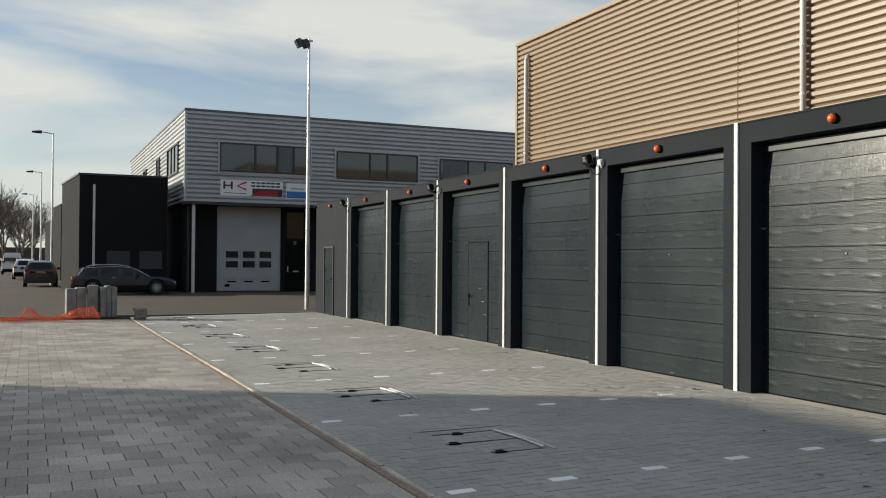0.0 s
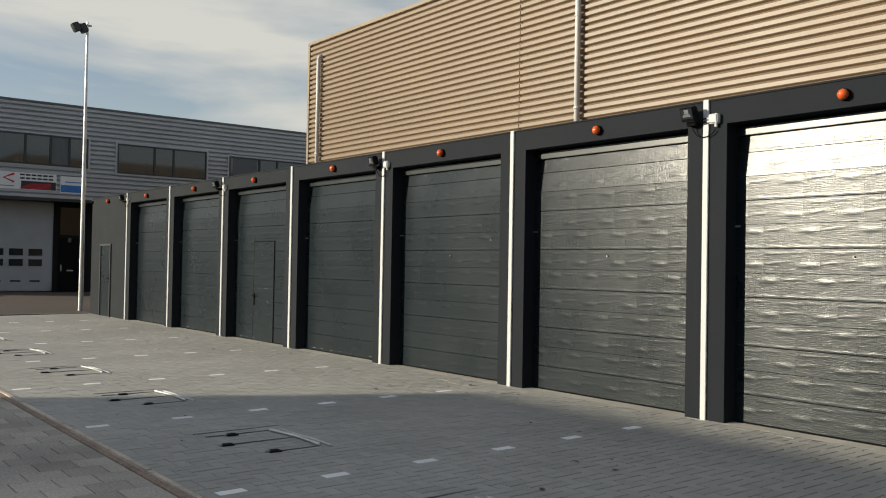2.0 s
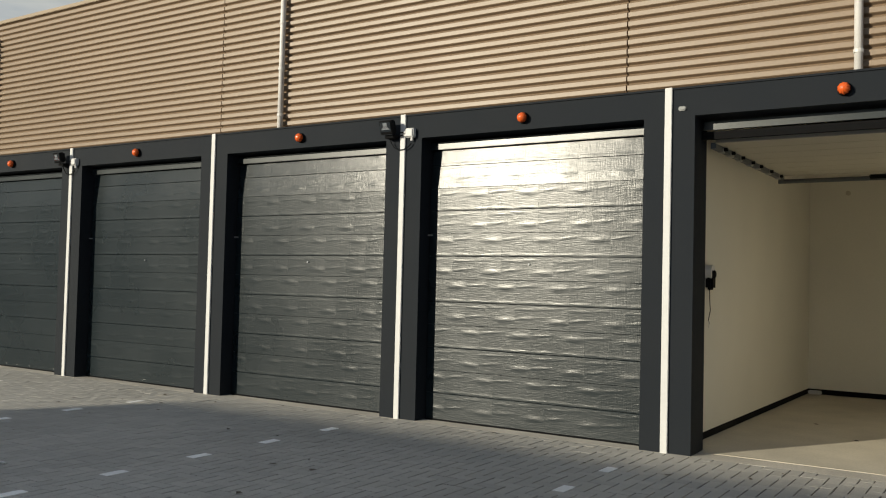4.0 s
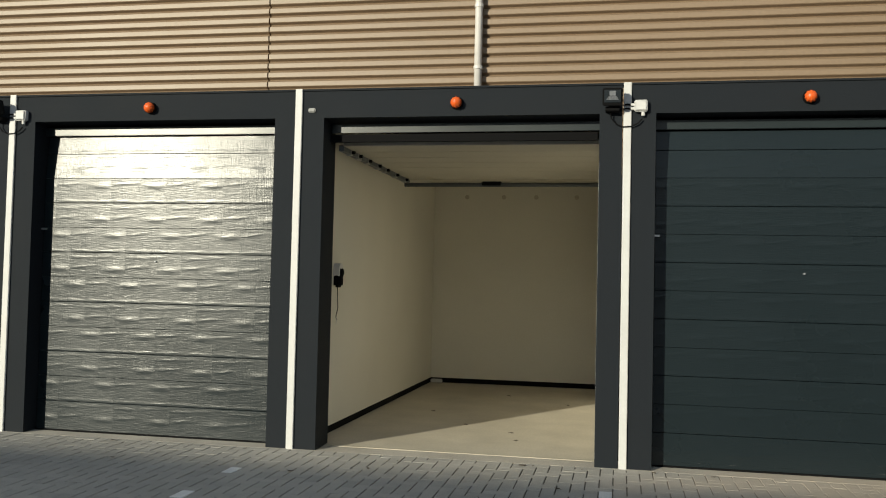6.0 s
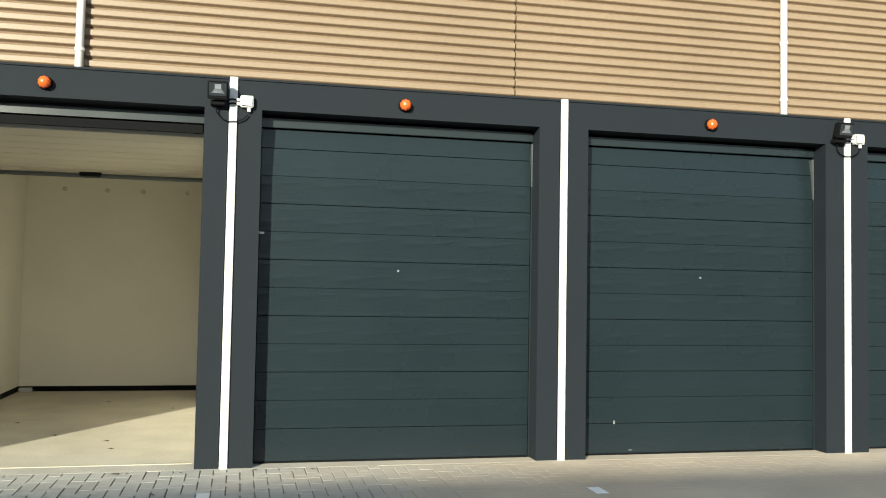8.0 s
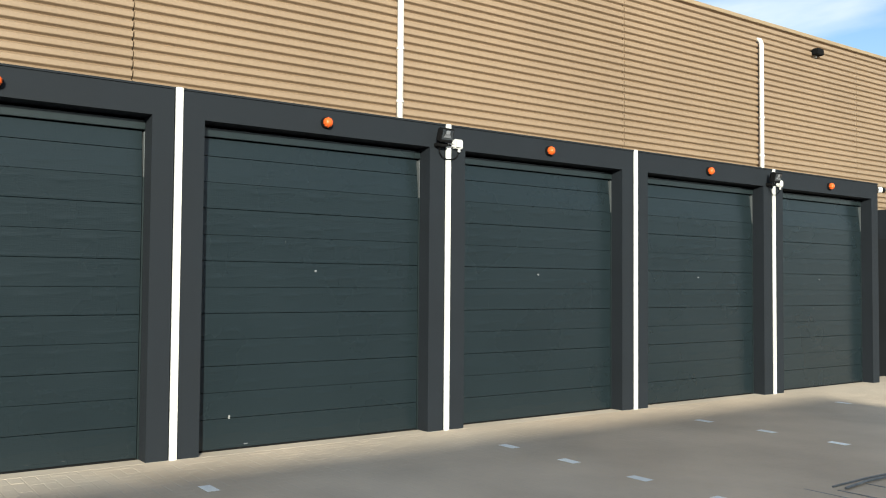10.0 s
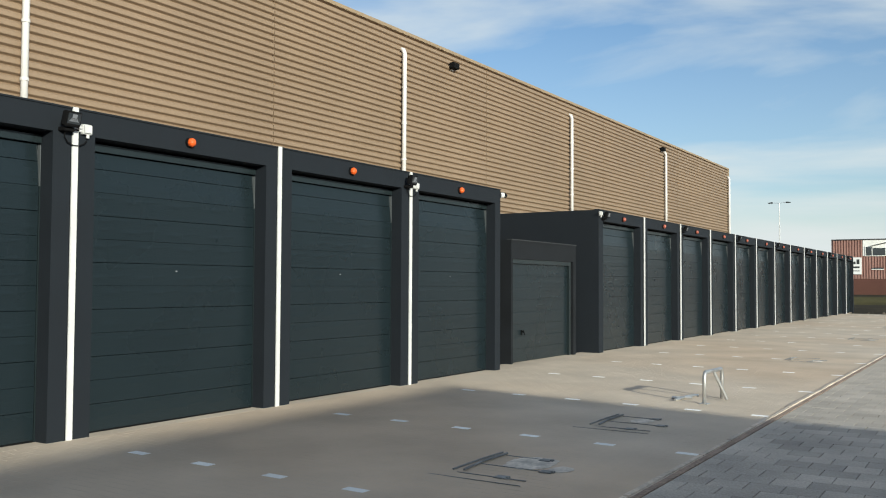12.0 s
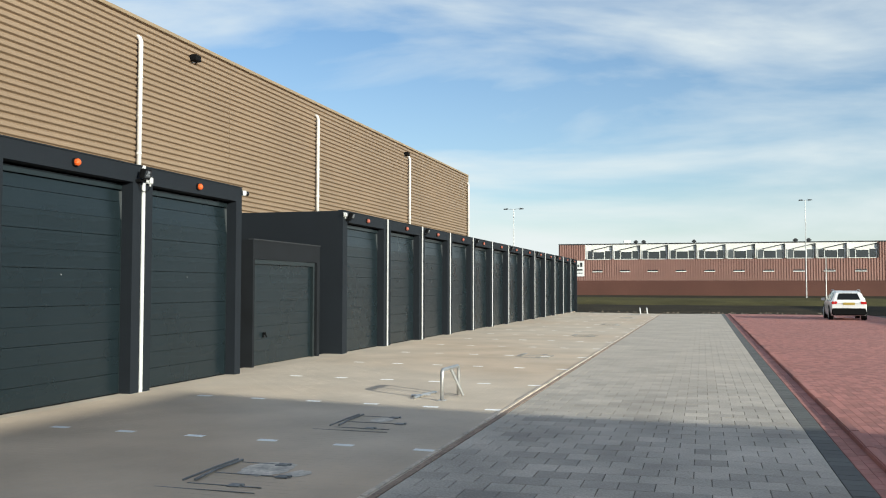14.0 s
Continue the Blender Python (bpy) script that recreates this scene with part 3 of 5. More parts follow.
box(bm, 1.60, 1.73, -0.06, -0.03, 1.05, 1.075)
part("door_handle", bm, M_BLACK, d, "black lever handle")

# the open garage with its room
g = thing("garage", "open garage with cream walls and a bare concrete floor", "garage", "row of garages", at=(0, 0, 0))
shell(g)
solid("wall_lining", M_ROOM, g, "cream painted wall", x=(0.10, 0.112), y=(0.36, 6.09), z=(0.10, GH - 0.17))
solid("wall_lining", M_ROOM, g, "cream painted wall", x=(2.888, 2.90), y=(0.36, 6.09), z=(0.10, GH - 0.17))
solid("wall_lining", M_ROOM, g, "cream painted wall", x=(0.112, 2.888), y=(5.93, 6.10), z=(0.10, GH - 0.17))
solid("ceiling_lining", M_ROOM, g, "cream painted ceiling", x=(0.112, 2.888), y=(0.36, 6.08), z=(GH - 0.182, GH - 0.165))
solid("floor_slab", M_CONC, g, "bare pale concrete floor", x=(0.10, 2.90), y=(0.265, 6.10), z=(-0.2, 0.024))
for a, b, c, f in ((0.10, 0.106, 0.36, 6.09), (2.894, 2.90, 0.36, 6.09), (0.106, 2.894, 5.94, 6.098)):
    solid("skirting", M_BLACK, g, "black bitumen band at the foot of the wall", x=(a, b), y=(c, f), z=(0.024, 0.10))
solid("pipe_stub", M_STRIP, g, "short white pipe end in the corner", 0.01, x=(0.12, 0.30), y=(5.86, 5.93), z=(0.028, 0.08))
for x in (0.63, 1.21, 1.71, 2.33):
    part("lifting_socket", rod(bmesh.new(), (x, 5.915, 2.93), (x, 5.935, 2.93), 0.035, sides=12), M_CONC, g, "round plugged lifting socket")
d = solid("garage_door", M_TOPRAIL, g, "sectional door rolled up flat under the ceiling", x=(OPEN0 + 0.02, OPEN1), y=(RECESS, RECESS + 0.04), z=(2.97, 3.05))
for i in range(7):
    y0 = 0.29 + 0.392 * i
    solid("panel", M_PANELIN, d, "pale inner face of a door panel", 0.003, x=(0.38, 2.80), y=(y0 + 0.003, y0 + 0.389), z=(2.86, 2.90))
# Black strip put where the curve of the rolled door leaves a dark gap.
solid("floor_seal", M_BLACK, d, "black strip standing for the dark gap under the header", x=(0.28, 2.78), y=(RECESS + 0.01, RECESS + 0.05), z=(2.885, 2.955))
for x in (0.36, 2.83):
    solid("side_track", M_GALV, d, "galvanised side track", x=(x - 0.2, x - 0.17) if x < 1 else (x - 0.04, x - 0.01), y=(0.37, 0.40), z=(0.02, 2.7))
    solid("ceiling_track", M_RAIL, d, "dull steel ceiling track", x=(x - 0.025, x + 0.025), y=(0.30, 3.05), z=(2.815, 2.87))
for y0, wide in ((0.52, 0.05), (0.78, 0.11), (1.13, 0.06), (1.52, 0.09), (1.86, 0.05), (2.31, 0.08), (2.78, 0.06)):
    solid("bracket", M_GALV, d, "dull galvanised bracket", 0.003, x=(0.338, 0.392), y=(y0, y0 + wide), z=(2.803, 2.852))
    part("roller", rod(bmesh.new(), (0.385, y0 + 0.02, 2.834), (0.425, y0 + 0.02, 2.834), 0.017, sides=10), M_BLACK, d)
part("spring_shaft", rod(bmesh.new(), (0.32, 3.05, 2.80), (2.78, 3.05, 2.80), 0.026), M_RAIL, d, "dull steel spring shaft")
solid("shaft_bearing", M_BLACK, d, "", 0.01, x=(1.30, 1.55), y=(3.02, 3.08), z=(2.78, 2.84))
solid("threshold", M_CONC, g, "pale worn threshold edge", x=(0.285, 2.775), y=(0.246, 0.265), z=(-0.05, 0.0245))
c = thing("control_box", "black door control box with a grey cover and a hanging cable", "control box", at=(0.112, 0.97, 1.63))
solid("housing", M_BLACK, c, "", 0.022, x=(0.0, 0.075), y=(-0.065, 0.065), z=(-0.125, 0.09))
bm = bmesh.new()
ring = [bm.verts.new((0.0, 0.072 * math.cos(a) * 1.0, 0.035 + 0.09 * math.sin(a))) for a in [math.radians(10 * i) for i in range(0, 22)]]
outer = bm.faces.new(ring)
for v in [f for f in bmesh.ops.extrude_face_region(bm, geom=[outer])["geom"] if isinstance(f, bmesh.types.BMVert)]:
    v.co.x += 0.066
bmesh.ops.recalc_face_normals(bm, faces=bm.faces)
part("cover", bm, M_PIPE, c, "pale grey rounded cover")
part("dial", rod(bmesh.new(), (0.07, 0.012, 0.03), (0.083, 0.012, 0.03), 0.042, 0.036, sides=18), M_BLACK, c, "round black dial")
part("cable", tube(bmesh.new(), [(0.03, 0.0, -0.12), (0.03, 0.012, -0.24), (0.035, 0.016, -0.33), (0.03, -0.012, -0.40), (0.03, -0.03, -0.43), (0.03, 0.005, -0.46)], 0.0045, 6), M_BLACK, c)
part("wire", tube(bmesh.new(), [(0.03, -0.03, -0.43), (0.032, -0.012, -0.47), (0.03, -0.022, -0.50)], 0.004, 6), M_PIPE, c, "frayed bare wire end")


def warning_lamp(x, y, lens=M_ORANGE):
    w = thing("warning_lamp", "round orange lamp on the dark lintel above a door", "lamp", "orange lamps above the doors", at=(x, y, 3.195))
    part("base", rod(bmesh.new(), (0, 0, 0), (0, -0.03, 0), 0.06, 0.055, sides=16), M_BLACK, w)
    bm = bmesh.new()
    bmesh.ops.create_uvsphere(bm, u_segments=28, v_segments=18, radius=0.05)
    for v in bm.verts:
        rib = 1.0 + 0.05 * math.cos(10 * math.atan2(v.co.x, v.co.z))
        v.co = Vector((v.co.x * rib, -0.045 + v.co.y * 0.95, v.co.z * rib))
    part("lens", bm, lens, w, "ribbed orange lens")
    return w


lamp = warning_lamp(-22.5, 0.0)
for k in range(-7, 6):
    put_thing(lamp, 3.0 * k + 1.53, 0.0, 3.195)
# Same lamps as the near row, with the lens colour made duller and redder.
duller = warning_lamp(R2X + 1.53, R2Y, M_DULLER)
duller["label"] = "round lamp with a duller red lens above a door"
for k in range(1, 13):
    put_thing(duller, R2X + 3.0 * k + 1.53, R2Y + R2_DRIFT * k, 3.195)
for k in range(-7, 6):
    strip(3.0 * k, 0.0)
for k in range(1, 13):
    strip(R2X + 3.0 * k - 0.02, R2Y + R2_DRIFT * k)


def floodlight(x, y):
    f = thing("floodlight", "black floodlight tilted down from the garage front", "lamp", "floodlights on the garages", at=(x, y, 3.22))
    bm = bmesh.new()
    box(bm, -0.085, 0.085, -0.05, 0.02, -0.075, 0.075, 0.008)
    for i in range(5):
        box(bm, -0.07 + 0.032 * i, -0.058 + 0.032 * i, 0.02, 0.045, -0.06, 0.06)
    bmesh.ops.rotate(bm, verts=bm.verts[:], matrix=Matrix.Rotation(radians(16), 3, "X"))
    bmesh.ops.translate(bm, verts=bm.verts[:], vec=(0, -0.12, 0))
    part("housing", bm, M_BLACK, f)
    bm = bmesh.new()
    box(bm, -0.07, 0.07, -0.056, -0.05, -0.045, 0.062)
    bmesh.ops.rotate(bm, verts=bm.verts[:], matrix=Matrix.Rotation(radians(16), 3, "X"))
    bmesh.ops.translate(bm, verts=bm.verts[:], vec=(0, -0.12, 0))
    part("front_glass", bm, M_GLASS, f, "dark front glass")
    bm = box(bmesh.new(), -0.026, 0.026, -0.0595, -0.056, 0.012, 0.052)
    for i in range(4):
        box(bm, -0.052 + 0.006 * i, 0.052 - 0.006 * i, -0.0575, -0.056, -0.022 + 0.008 * i, -0.0165 + 0.008 * i)
    bmesh.ops.rotate(bm, verts=bm.verts[:], matrix=Matrix.Rotation(radians(16), 3, "X"))
    bmesh.ops.translate(bm, verts=bm.verts[:], vec=(0, -0.12, 0))
    part("reflector", bm, M_REFLECT, f, "dull silver reflector plate")
    part("bracket", box(bmesh.new(), -0.06, 0.06, -0.10, 0.0, -0.12, -0.08, 0.005), M_BLACK, f)
    part("cable", tube(bmesh.new(), [(-0.02, -0.06, -0.11), (-0.01, -0.035, -0.17), (0.03, -0.03, -0.22), (0.09, -0.03, -0.247), (0.16, -0.03, -0.243), (0.22, -0.03, -0.215), (0.25, -0.03, -0.18)], 0.006, 6), M_BLACK, f)
    return f


def junction_box(x, y):
    j = thing("junction_box", "white plastic junction box beside a floodlight", "junction box", "junction boxes", at=(x, y, 3.17))
    solid("box_body", M_STRIP, j, "", 0.008, x=(-0.055, 0.055), y=(-0.06, 0.0), z=(-0.05, 0.05))
    part("gland", rod(bmesh.new(), (0.02, -0.03, -0.05), (0.02, -0.03, -0.085), 0.016), M_STRIP, j)
    solid("cover", M_STRIP, j, "", 0.005, x=(-0.046, 0.046), y=(-0.068, -0.06), z=(-0.041, 0.041))
    for zz in (0.012, -0.022):
        part("gland", rod(bmesh.new(), (-0.055, -0.03, zz), (-0.085, -0.03, zz), 0.013), M_STRIP, j)
        part("cable", tube(bmesh.new(), [(-0.085, -0.03, zz), (-0.12, -0.032, zz + 0.004), (-0.15, -0.034, zz - 0.004)], 0.008, 6), M_BLACK, j)
    return j


fl, jb = floodlight(-21.09, 0.0), junction_box(-20.85, 0.0)
for k in (-5, -3, -1, 1, 3, 5):
    put_thing(fl, 3.0 * k - 0.09, 0.0, 3.205)
    put_thing(jb, 3.0 * k + 0.15, 0.0, 3.137)
put_thing(fl, R2X + 0.22, R2Y, 3.22)
put_thing(jb, R2X + 0.06, R2Y, 3.24)
for k in (2, 4, 6, 8, 10, 12):
    put_thing(fl, R2X + 3.0 * k + 0.14, R2Y + R2_DRIFT * k, 3.22)


def dome_camera(x, y, z):
    c = thing("security_camera", "small white dome camera on the corner of the garages", "camera", at=(x, y, z))
    part("base", rod(bmesh.new(), (0, 0, 0), (0.05, -0.04, 0), 0.05, 0.05, 14), M_STRIP, c)
    bm = bmesh.new()
    bmesh.ops.create_uvsphere(bm, u_segments=14, v_segments=8, radius=0.045)
    bmesh.ops.translate(bm, verts=bm.verts[:], vec=(0.07, -0.055, -0.005))
    part("lens", bm, M_CARGLASS, c, "dark glass dome", smooth=True)


dome_camera(18.0, 0.0, 3.24)
dome_camera(-24.03, 0.03, 3.24)
solid_plate = tagged(solid("wall_plug", M_RAIL, None, "", 0.008, x=(0.13, 0.20), y=(-0.02, 0.0), z=(3.13, 3.17)), "small crumpled metal plug in the dark wall", "plug")

st = tagged(solid("sticker", M_GALV, None, "", 0.003, x=(6.63, 6.65), y=(RECESS - 0.008, RECESS - 0.0045), z=(0.31, 0.345)), "small torn grey sticker on the door", "sticker")
st = tagged(solid("scuff_plate", M_REFLECT, None, "", 0.001, x=(6.79, 6.83), y=(RECESS - 0.008, RECESS - 0.0045), z=(0.06, 0.068)), "thin pale scuff along the foot of the door", "scuff")
w = thing("loose_cable", "short black cable hanging from the door head", "cable", at=(-2.58, 0.2, 3.0))
part("strand", tube(bmesh.new(), [(0.0, 0.04, 0.04), (0.03, 0.03, -0.01), (0.10, 0.03, -0.05), (0.16, 0.05, -0.065)], 0.008, 6), M_BLACK, w)
part("strand", tube(bmesh.new(), [(0.05, 0.04, 0.04), (0.08, 0.03, 0.0), (0.12, 0.05, -0.03)], 0.008, 6), M_BLACK, w)

# the low garage in the gap
s = thing("small_garage", "low dark garage with a plain up-and-over door", "garage", at=(19.1, 0.35, 0))
bm = bmesh.new()
box(bm, 0.0, 0.07, 0, 0.3, 0, 2.10)
box(bm, 2.98, 3.12, 0, 0.3, 0, 2.10)
box(bm, 0.0, 3.12, 0, 0.3, 2.10, 2.47)
part("front_frame", bm, M_SMALL, s, "weathered dark grey front frame")
solid("side_wall", M_WALL, s, x=(0.0, 0.12), y=(0.3, 5.6), z=(0, 2.47))
solid("side_wall", M_WALL, s, x=(3.0, 3.12), y=(0.3, 5.6), z=(0, 2.47))
solid("roof", M_WALL, s, x=(0.12, 3.0), y=(0.3, 5.6), z=(2.32, 2.45))
solid("roof_edge", M_FRAME, s, "", 0.004, x=(-0.01, 3.13), y=(-0.015, 0.1), z=(2.47, 2.49))
d = solid("up_and_over_door", M_DOOR, s, "dark smooth steel up-and-over door", x=(0.08, 2.97), y=(0.10, 0.14), z=(0.03, 2.06))
for i in range(8):
    part("panel", door_panel(0.13, 2.82, 0.05 + 0.245 * i, 0.295 + 0.245 * i, 0.095), M_DOOR, d)
bm = bmesh.new()
for a, b, c0, c1 in ((0.07, 0.13, 0.0, 2.10), (2.82, 2.90, 0.0, 2.10), (0.13, 2.82, 2.01, 2.10)):
    box(bm, a, b, 0.03, 0.10, c0, c1)
part("door_frame", bm, M_TOPRAIL, d)
bm = box(bmesh.new(), 0.575, 0.625, 0.07, 0.09, 0.56, 0.67, 0.008)
rod(bm, (0.60, 0.07, 0.63), (0.60, 0.03, 0.63), 0.012)
rod(bm, (0.57, 0.03, 0.66), (0.64, 0.03, 0.57), 0.013)
part("door_handle", bm, M_BLACK, d, "black turning handle")

# fills behind the gap so the rows read closed
wall_gap = tagged(solid("wall_gap", M_WALL, x=(18.002, 22.85), y=(5.9, 6.15), z=(0, 3.3)), "dark wall closing the gap between the rows", "wall", kind="structure")


# ---- building across the street, which shades the yard ----
shade_h = 6.0
reach = heading * (shade_h / math.tan(SUN_EL))
roof_shadow = [(-5.6, -0.55), (-12.76, -13.0), (13.9, -13.0), (15.3, -0.55)]
plan = [(x - reach.x, y - reach.y) for x, y in roof_shadow]
opp = thing("opposite_building", "plain grey industrial unit across the street", "building")
part("wall", prism(bmesh.new(), plan, 0.0, shade_h), M_SILVER, opp)
# Unseen row, added so the left doors mirror a wall instead of sky.
opp2 = thing("opposite_building", "unseen low grey row further along the street, added for the door reflections", "building")
solid("wall", M_SILVER, opp2, x=(-80.0, -18.6), y=(-42.0, -27.5), z=(0.0, 5.0))
# Unseen row, added to keep a pale sky patch out of the right doors.
opp3 = thing("opposite_building", "unseen low grey row beyond the red paving, added to block sky in the doors", "building")
solid("wall", M_SILVER, opp3, x=(-6.0, 75.0), y=(-50.0, -36.0), z=(0.0, 6.0))
street = tagged(solid("street", M_ASPHALT, x=(-24.1, 62.0), y=(-60, -17.0), z=(-0.3, -0.03)), "grey street beyond the red paving", "road", kind="structure")

# ---- grey unit with the roller door ----
hk = thing("office_unit", "two storey unit with silver corrugated upper floor over black walls", "building", at=(-42.0, 0, 0))


def turned_sheet(bm, y0, y1, x, z0, z1, pitch, depth):
    """The same bands on a wall that faces +x."""
    corrugated(bm, y0, y1, 0.0, z0, z1, pitch, depth)
    for v in bm.verts:
        v.co = Vector((x - v.co.y, v.co.x, v.co.z))
    return bm


part("upper_front", turned_sheet(bmesh.new(), -1.15, 30.0, 0.0, 4.45, 8.85, 0.225, 0.08), M_SILVER, hk, "silver grey corrugated sheet")
bm = corrugated(bmesh.new(), -26.0, -0.02, -1.15, 4.45, 8.85, 0.225, 0.08)
part("upper_side", bm, M_SILVER, hk, "sunlit silver corrugated sheet")
solid("upper_core", M_BLACKWALL, hk, x=(-26.0, -0.06), y=(-1.08, 30.0), z=(4.36, 8.85))
solid("lower_wall", M_BLACKWALL, hk, "black brick ground floor set back", x=(-26.0, -1.2), y=(-1.0, 0.58), z=(0, 4.36))
solid("lower_wall", M_BLACKWALL, hk, x=(-26.0, -1.2), y=(3.87, 30.0), z=(0, 4.36))
solid("roof_trim", M_RAIL, hk, "dark grey roof edge", 0.01, x=(-26.0, 0.1), y=(-1.26, 30.0), z=(8.85, 8.96))
solid("soffit", M_FRAME, hk, x=(-1.3, 0.02), y=(-1.18, 30.0), z=(4.32, 4.45))
solid("corner_trim", M_SILVER, hk, x=(-0.05, 0.075), y=(-1.24, -1.13), z=(4.45, 8.85))


def hk_window(y0, y1, z0, z1, splits, curtain=None):
    w = solid("window", M_GLASS, hk, "wide dark window in a black frame", x=(0.08, 0.10), y=(y0, y1), z=(z0, z1))
    bm = bmesh.new()
    for a, b, c, d in ((y0 - 0.06, y1 + 0.06, z0 - 0.07, z0), (y0 - 0.06, y1 + 0.06, z1, z1 + 0.07), (y0 - 0.06, y0, z0, z1), (y1, y1 + 0.06, z0, z1)):
        box(bm, 0.0, 0.15, a, b, c, d)
    for f in splits:
        y = y0 + (y1 - y0) * f
        box(bm, 0.0, 0.14, y - 0.05, y + 0.05, z0, z1)
    part("window_frame", bm, M_FRAME, w)
    bm = bmesh.new()
    for a, b, c, d in ((y0 - 0.16, y1 + 0.16, z0 - 0.16, z0 - 0.07), (y0 - 0.16, y1 + 0.16, z1 + 0.07, z1 + 0.15), (y0 - 0.16, y0 - 0.06, z0 - 0.07, z1 + 0.07), (y1 + 0.06, y1 + 0.16, z0 - 0.07, z1 + 0.07)):
        box(bm, -0.02, 0.12, a, b, c, d)
    part("window_surround", bm, M_SILVER, w, "silver sheet surround")
    if curtain:
        bm = bmesh.new()
        n = 14
        a0, a1 = curtain
        prev = None
        for i in range(n * 2 + 1):
            y = a0 + (a1 - a0) * i / (2 * n)
            line = [bm.verts.new((0.106 + 0.006 * (i % 2), y, z0 + 0.02)), bm.verts.new((0.106 + 0.006 * (i % 2), y, z1 - 0.02))]
            if prev:
                bm.faces.new((prev[0], line[0], line[1], prev[1]))
            prev = line
        part("curtain", bm, M_RAIL, w, "pale hanging curtain behind the glass")


hk_window(0.5, 4.95, 6.03, 7.33, (0.38, 0.63, 0.82), (3.35, 4.1))
hk_window(6.47, 10.95, 5.93, 7.25, (0.4, 0.62))
hk_window(12.35, 16.8, 5.93, 7.15, (0.38, 0.62), (12.5, 13.9))
for x0, x1, z0, z1 in ((-5.7, -2.0, 6.1, 7.45), (-10.3, -9.2, 6.1, 7.4), (-17, -15.5, 6.0, 7.3)):
    w = solid("window", M_GLASS, hk, "", x=(x0, x1), y=(-1.25, -1.23), z=(z0, z1))
    bm = bmesh.new()
    for a, b, c, d in ((x0 - 0.1, x1 + 0.1, z0 - 0.1, z0), (x0 - 0.1, x1 + 0.1, z1, z1 + 0.1), (x0 - 0.1, x0, z0, z1), (x1, x1 + 0.1, z0, z1)):
        box(bm, a, b, -1.30, -1.18, c, d)
    for f in (0.35, 0.66):
        box(bm, x0 + (x1 - x0) * f - 0.05, x0 + (x1 - x0) * f + 0.05, -1.29, -1.19, z0, z1)
    part("window_frame", bm, M_FRAME, w)

rd = solid("roller_door", M_GREYDOOR, hk, "light grey overhead door with two rows of small windows", x=(-1.36, -1.3), y=(0.58, 3.87), z=(0.02, 4.34))
for i in range(7):
    solid("panel", M_GREYDOOR, rd, "", 0.008, x=(-1.30, -1.27), y=(0.60, 3.85), z=(0.05 + 0.61 * i, 0.65 + 0.61 * i))
for z0 in (1.22, 1.72):
    for i in range(3):
        y0 = 1.04 + 0.86 * i
        p = solid("door_window", M_GLASS, rd, "small dark window", x=(-1.268, -1.262), y=(y0, y0 + 0.62), z=(z0, z0 + 0.33))
        bm = bmesh.new()
        for a, b, c, d in ((y0 - 0.03, y0 + 0.65, z0 - 0.03, z0), (y0 - 0.03, y0 + 0.65, z0 + 0.33, z0 + 0.36), (y0 - 0.03, y0, z0, z0 + 0.33), (y0 + 0.62, y0 + 0.65, z0, z0 + 0.33)):
            box(bm, -1.27, -1.255, a, b, c, d)
        part("window_frame", bm, M_GREYDOOR, p)
for i in range(3):
    solid("vent", M_BLACK, rd, "dark vent slot", x=(-1.268, -1.262), y=(1.12 + 0.86 * i, 1.58 + 0.86 * i), z=(0.47, 0.54))
solid("vent", M_BLACK, rd, "", x=(-1.268, -1.262), y=(1.0, 1.25), z=(0.24, 0.38))
fd = solid("front_door", M_BLACK, hk, "dark front door beside the roller door", x=(-1.2, -1.17), y=(4.1, 5.1), z=(0.02, 2.6))
solid("letter_plate", M_GALV, fd, "", x=(-1.17, -1.155), y=(4.5, 4.8), z=(1.0, 1.06))
solid("door_handle", M_GALV, fd, "steel door handle", x=(-1.17, -1.12), y=(4.2, 4.24), z=(1.0, 1.3))
solid("top_light", M_CARGLASS, fd, "", x=(-1.17, -1.16), y=(4.15, 5.05), z=(2.75, 4.1))
solid("notice", M_RAIL, fd, "small pale notice", x=(-1.17, -1.16), y=(4.53, 4.68), z=(2.42, 2.62))
part("support_column", rod(bmesh.new(), (-0.15, -0.75, 0), (-0.15, -0.75, 4.34), 0.08, sides=14), M_PIPE, hk, "pale steel column under the upper floor")
part("downpipe", rod(bmesh.new(), (-1.1, -0.85, 0), (-1.1, -0.85, 4.3), 0.06), M_FRAME, hk)

sign = thing("company_sign", "white company sign with a black and red emblem and red strip", "sign", at=(-41.9, 0, 0))
solid("board", M_SIGN, sign, x=(-0.04, 0.0), y=(0.48, 3.6), z=(4.78, 5.56))
bm = bmesh.new()
for a, b, c, d in ((0.62, 0.72, 5.1, 5.48), (0.98, 1.08, 5.1, 5.48), (0.72, 0.98, 5.25, 5.32)):
    box(bm, 0.0, 0.006, a, b, c, d)
part("emblem", bm, M_SIGNBLK, sign, "black bar emblem")
bm = bmesh.new()
tube(bm, [(0.004, 1.75, 5.48), (0.004, 1.30, 5.29), (0.004, 1.75, 5.10)], 0.045, 4)
part("emblem", bm, M_SIGNRED, sign, "red angular emblem")
solid("caption", M_SIGNBLK, sign, "", x=(0.0, 0.004), y=(0.65, 1.75), z=(4.90, 4.93))
for z0, z1 in ((5.42, 5.5), (5.26, 5.34)):
    for i in range(6):
        solid("line_of_text", M_SIGNBLK, sign, "", x=(0.0, 0.004), y=(2.0 + 0.25 * i, 2.2 + 0.25 * i), z=(z0, z1))
